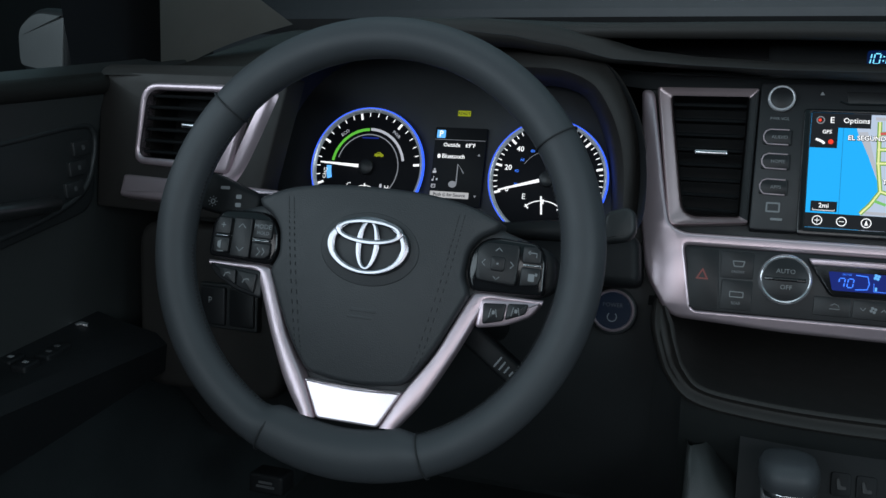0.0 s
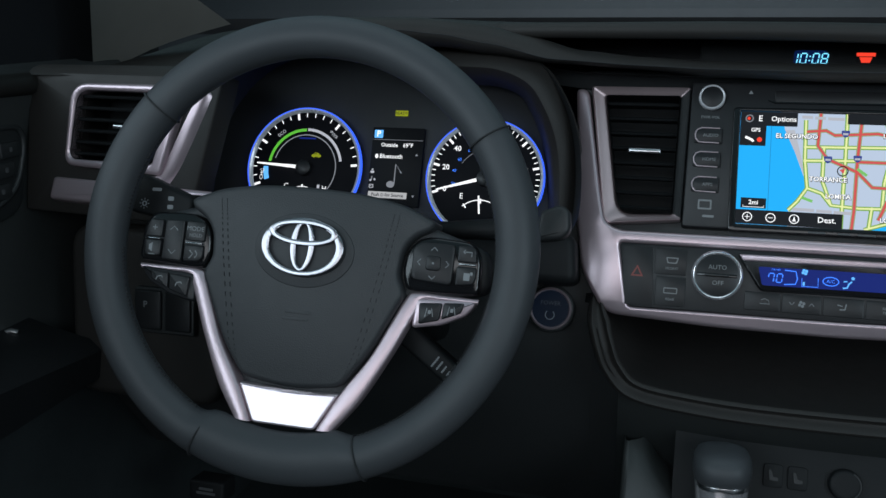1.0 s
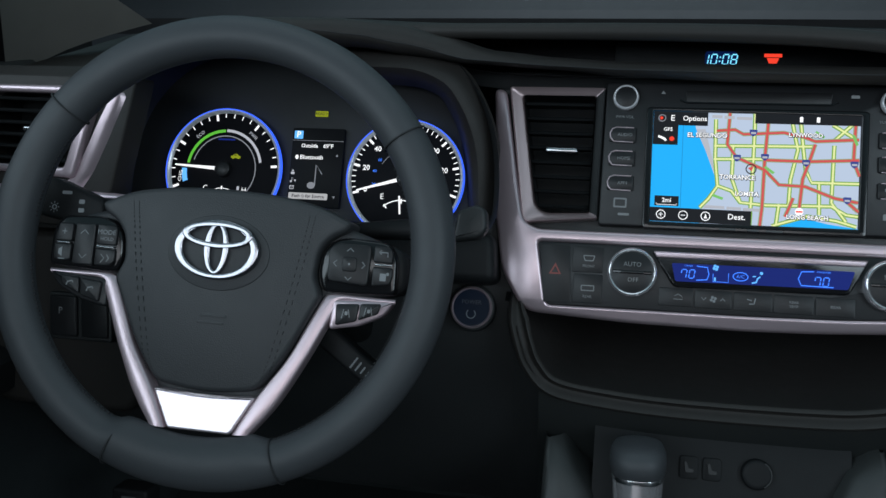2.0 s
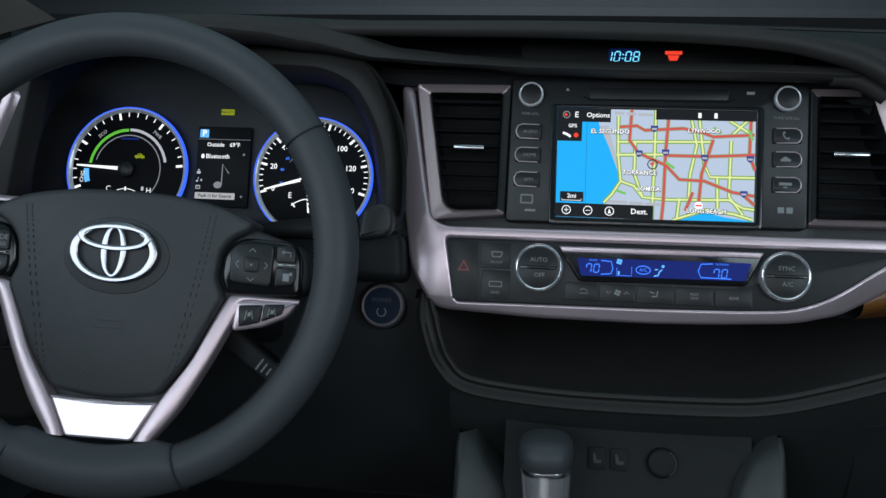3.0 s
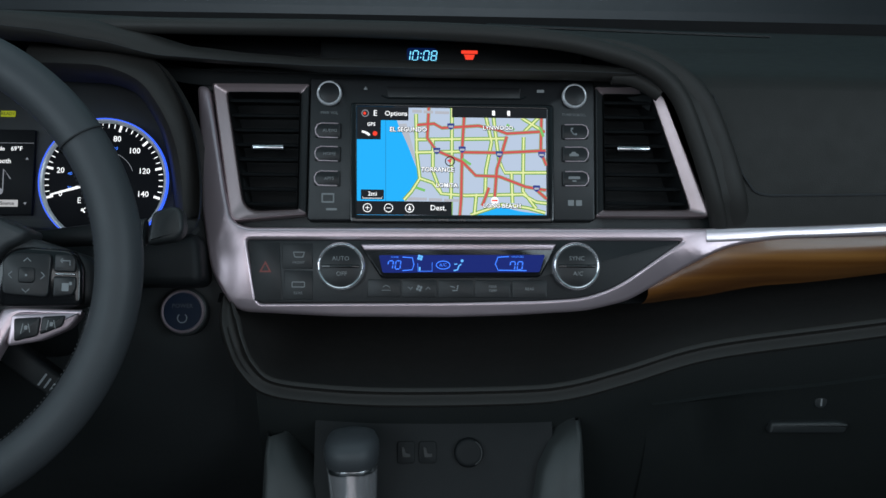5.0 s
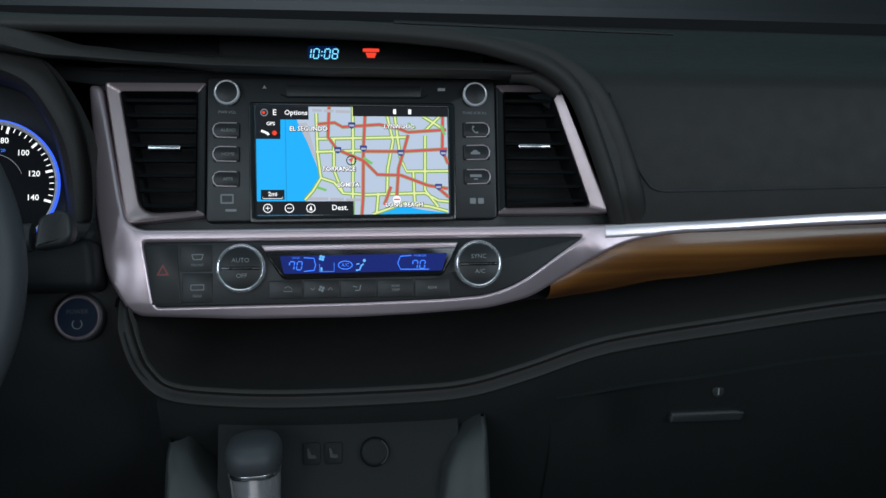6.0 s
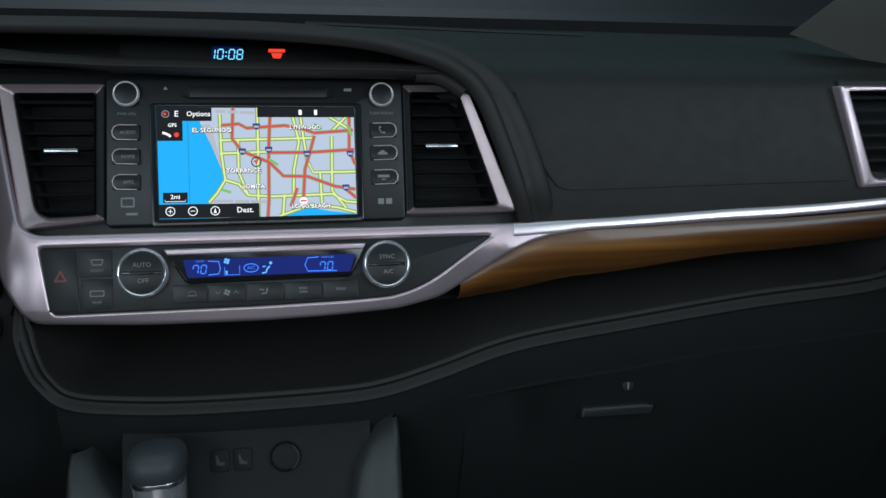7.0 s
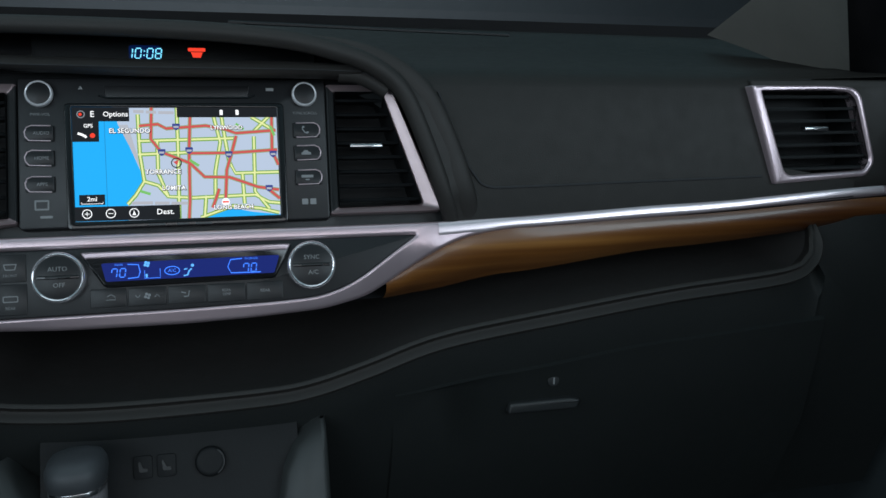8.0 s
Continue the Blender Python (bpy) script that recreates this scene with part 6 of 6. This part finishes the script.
for x, w in ((-0.0405, 0.016), (-0.0205, 0.016)):
    s = thing("seat_heater_switch", SWP, "small black console switch with a pale symbol", "switch", "console switches")
    part("key", plate(rect(x - w / 2, -0.010, x + w / 2, 0.010, 0.003, 3), -0.004, 0.0008, 0.0004), M_BLACKOUT, s)
    part("seat_symbol", plate(rpoly([(x - 0.003, -0.004), (x + 0.004, -0.004), (x + 0.004, -0.001), (x, -0.001), (x - 0.002, 0.005), (x - 0.004, 0.005)], 0.0008, 2), 0.001, 0.0024), M_HARD, s)
po = thing("power_outlet", SWP, "round capped power outlet on the console", "power outlet")
part("cap", lathe([(0.0135, -0.004), (0.0135, 0.003), (0.0115, 0.005), (0.009, 0.005)], 30, cx=0.0175), M_BLACKOUT, po)
part("pull_tab", tube([(0.0175 + 0.0120 * math.cos(a), 0.0120 * math.sin(a), 0.0048) for a in spread(radians(-60), radians(60), 12)], 0.0009, 6, up=(0, 0, 1)), M_HARD, po)

gear = thing("gear_lever", pose(-0.0822, -0.1626, 0.286, -8, -2, 0) @ Matrix.Scale(1.13, 4), "gear lever with a black leather knob and silver collar", "gear lever")


def oval_tower(levels, n=28):
    return [[(rx * math.copysign(abs(math.cos(a)) ** 0.75, math.cos(a)), ry * math.copysign(abs(math.sin(a)) ** 0.75, math.sin(a)) + dy, z) for a in [2 * math.pi * i / n for i in range(n)]] for rx, ry, z, dy in levels]


part("collar", loft(oval_tower([(0.0130, 0.016, 0.0, 0), (0.0160, 0.020, 0.045, 0), (0.0178, 0.022, 0.085, 0), (0.0192, 0.024, 0.1105, 0)]), closed=True, caps=True), M_KNOB, gear, "satin silver collar")
part("band", loft(oval_tower([(0.0197, 0.0245, 0.1100, 0), (0.0200, 0.0247, 0.1118, 0), (0.0196, 0.0243, 0.1135, 0)]), closed=True, caps=True), M_CHROME, gear, "thin chrome band")
part("knob", loft(oval_tower([(0.0195, 0.024, 0.1130, 0), (0.0206, 0.026, 0.117, 0), (0.0211, 0.027, 0.122, 0), (0.0208, 0.026, 0.127, 0), (0.0185, 0.023, 0.1320, 0), (0.012, 0.016, 0.1348, 0), (0.004, 0.006, 0.1355, 0)]), closed=True, caps=True), M_LEATHER, gear, "black leather knob")
part("gaiter", loft(oval_tower([(0.050, 0.060, -0.005, 0), (0.036, 0.044, 0.008, 0), (0.024, 0.028, 0.016, 0), (0.0150, 0.019, 0.026, 0)]), closed=True), M_SOFT, gear)

# ---- driver door ----
door = thing("driver_door", Matrix.Identity(4), "closed black driver door panel with armrest and pull handle", "car door")
part("panel", loft([[(-0.84, y, 0.735), (-0.815, y, 0.738), (-0.795, y, 0.722), (-0.800, y, 0.70), (-0.812, y, 0.66), (-0.812, y, 0.52), (-0.81, y, 0.40)] for y in spread(-1.2, 0.10, 12)]), M_CONSOLE, door)
# lower door takes the dark carpet material to subdue grazing light
part("kick_panel", loft([[(-0.81, y, 0.40), (-0.80, y, 0.30), (-0.80, y, 0.02)] for y in spread(-1.2, 0.40, 8)]), M_CARPET, door, "lower door panel darkened with the carpet material")
part("sill", tube([(-0.808, -1.2, 0.722), (-0.806, -0.4, 0.722), (-0.800, 0.08, 0.716)], 0.012, 10, up=(0, 0, 1)), M_PAD, door, "padded window sill")
part("armrest", loft([[(-0.815, y, 0.47), (-0.785, y, 0.462), (-0.735, y, 0.452 + (-0.1 - y) * 0.10), (-0.722, y, 0.440 + (-0.1 - y) * 0.10), (-0.725, y, 0.41), (-0.80, y, 0.38)] for y in spread(-0.95, -0.10, 8)]), M_BLACKOUT, door, "black armrest")
part("handle_recess", plate(rpoly([(-0.25, 0.57), (-0.085, 0.585), (-0.075, 0.68), (-0.25, 0.675)], 0.03, 5), 0.0, 0.004, 0.002, bm=None), M_HARD, door).matrix_local = Matrix(((0, 0, 1, -0.812), (1, 0, 0, 0), (0, 1, 0, 0), (0, 0, 0, 1)))
part("pocket_rim", tube(smooth_path([(-0.810, -0.34, 0.668), (-0.810, -0.20, 0.672), (-0.809, -0.10, 0.676), (-0.808, -0.078, 0.668), (-0.808, -0.079, 0.645), (-0.808, -0.098, 0.611), (-0.808, -0.140, 0.594), (-0.809, -0.21, 0.584), (-0.810, -0.34, 0.575)], 6), 0.0035, 8, up=(1, 0, 0)), M_HARD, door, "rounded edge of the handle pocket")
part("pull_handle", tube(smooth_path([(-0.806, -0.42, 0.630), (-0.788, -0.30, 0.622), (-0.788, -0.21, 0.612), (-0.802, -0.150, 0.604)], 5), 0.008, 10, up=(0, 0, 1)), M_HANDLE, door, "dull chrome inner handle")
for dy, z in ((0.009, 0.653), (0.0, 0.633), (-0.009, 0.612)):
    ms = part("memory_button", plate(rect(-0.121 + dy, z - 0.008, -0.095 + dy, z + 0.008, 0.002, 3), 0.0, 0.0045, 0.001), M_HARD, door)
    ms.matrix_local = Matrix(((0, 0, 1, -0.809), (1, 0, 0, 0), (0, 1, 0, 0), (0, 0, 0, 1)))
    part("legend_bar", plate(rect(-0.1095 + dy, z - 0.002, -0.1055 + dy, z + 0.003, 0.0005, 1), 0.0035, 0.0049), M_LABEL_FAINT, ms)
for x, y in ((-0.805, -0.231), (-0.780, -0.238), (-0.806, -0.186), (-0.786, -0.190), (-0.782, -0.206), (-0.790, -0.285)):
    ws_ = part("window_switch", plate(rect(x - 0.009, y - 0.011, x + 0.009, y + 0.011, 0.003, 3), 0.445, 0.460 + (-0.1 - y) * 0.06, 0.002), M_BLACKOUT, door)
    part("switch_mark", plate(rect(x - 0.0030, y - 0.0015, x + 0.0030, y + 0.0025, 0.0008, 2), 0.45, 0.4606 + (-0.1 - y) * 0.06), M_LABEL_DIM if y < -0.21 else M_LABEL_FAINT, ws_)
lk = part("lock_lever", tube([(-0.812, -0.138, 0.464), (-0.802, -0.136, 0.468), (-0.795, -0.134, 0.466)], 0.0034, 10, up=(0, 0, 1)), M_CHROME, door, "small chrome lock lever")

pd = thing("passenger_door", Matrix.Identity(4), "closed black passenger door panel", "car door")
part("panel", loft([[(0.86, y, 0.735), (0.835, y, 0.738), (0.815, y, 0.722), (0.820, y, 0.70), (0.832, y, 0.66), (0.832, y, 0.52), (0.83, y, 0.40)] for y in spread(-1.2, 0.10, 12)]), M_HARD, pd)
# darkened with the carpet material like the driver side
part("kick_panel", loft([[(0.83, y, 0.40), (0.82, y, 0.30), (0.82, y, 0.02)] for y in spread(-1.2, 0.40, 8)]), M_CARPET, pd, "lower door panel darkened with the carpet material")

# ---- side mirror outside the driver window ----
mir = thing("side_mirror", frame_at(-1.028, 0.12, 0.752, 4, -22), "grey side mirror outside the driver window", "side mirror")
shape = rpoly([(-0.085, -0.040), (0.050, -0.050), (0.066, 0.040), (-0.030, 0.046), (-0.085, 0.020)], [0.02, 0.012, 0.010, 0.03, 0.02], 5)
part("housing", plate(shape, -0.06, 0.010, 0.012, steps=4), M_BLACKOUT, mir)
part("arm", tube([(0.03, -0.02, -0.03), (0.10, -0.035, -0.035), (0.195, -0.045, -0.05)], 0.014, 10, up=(0, 0, 1)), M_BLACKOUT, mir)
# the glass's grey reflection is put into its base colour
part("mirror_glass", plate(inset(shape, 0.008), 0.004, 0.0115, 0.001), M_MIRROR, mir, "mirror glass with its grey reflection painted on")

# ---- windscreen pillars ----
def pillar(inner, inner_step, outer, outer_step, s):
    """Trim between the windscreen's edge and the door seal, leaning back as it rises."""
    pil = thing("pillar_trim", Matrix.Identity(4), "greige fabric windscreen pillar trim above the dash end", "pillar trim", "windscreen pillars")
    a, da, b, db = Vector(inner), Vector(inner_step), Vector(outer), Vector(outer_step)
    rows, edge = [], []
    for k in spread(-0.35, 6.0, 24):
        p, q = a + da * k, b + db * k
        row = []
        for t in spread(0, 1, 9):
            v = p + (q - p) * t
            bulge = math.sin(math.pi * t)
            row.append((v.x + s * 0.010 * bulge, v.y - 0.018 * bulge, v.z + 0.004 * bulge))
        rows.append(row)
        edge.append(q)
    part("trim", loft(rows), M_PILLAR, pil)
    part("rubber_seal", loft([[(q.x, q.y, q.z), (q.x + s * 0.006, q.y - 0.016, q.z), (q.x + s * 0.03, q.y - 0.02, q.z), (q.x + s * (0.16 if s > 0 else 0.115), q.y - 0.02, q.z)] for q in edge]), M_FRIT, pil, "black door seal")


pillar((0.677, 0.220, 0.782), (-0.007, -0.080, 0.034), (0.766, 0.060, 0.712), (-0.062, -0.060, 0.060), 1)
pillar((-0.734, 0.220, 0.783), (-0.004, -0.070, 0.030), (-0.815, 0.060, 0.726), (0.050, -0.060, 0.060), -1)

# ---- pedal area label ----
hr = thing("bonnet_release", frame_at(-0.638, -0.05, 0.256, 10), "small black bonnet release lever with a pale symbol", "release lever")
part("lever", plate(rect(-0.022, -0.012, 0.022, 0.012, 0.004, 3), -0.02, 0.008, 0.003), M_BLACKOUT, hr)
part("symbol", plate(rect(-0.012, -0.004, 0.012, -0.001, 0.001, 2), 0.006, 0.0085), M_LABEL_FAINT, hr)
part("symbol", plate(rect(-0.009, 0.001, 0.009, 0.004, 0.001, 2), 0.006, 0.0085), M_LABEL_FAINT, hr)
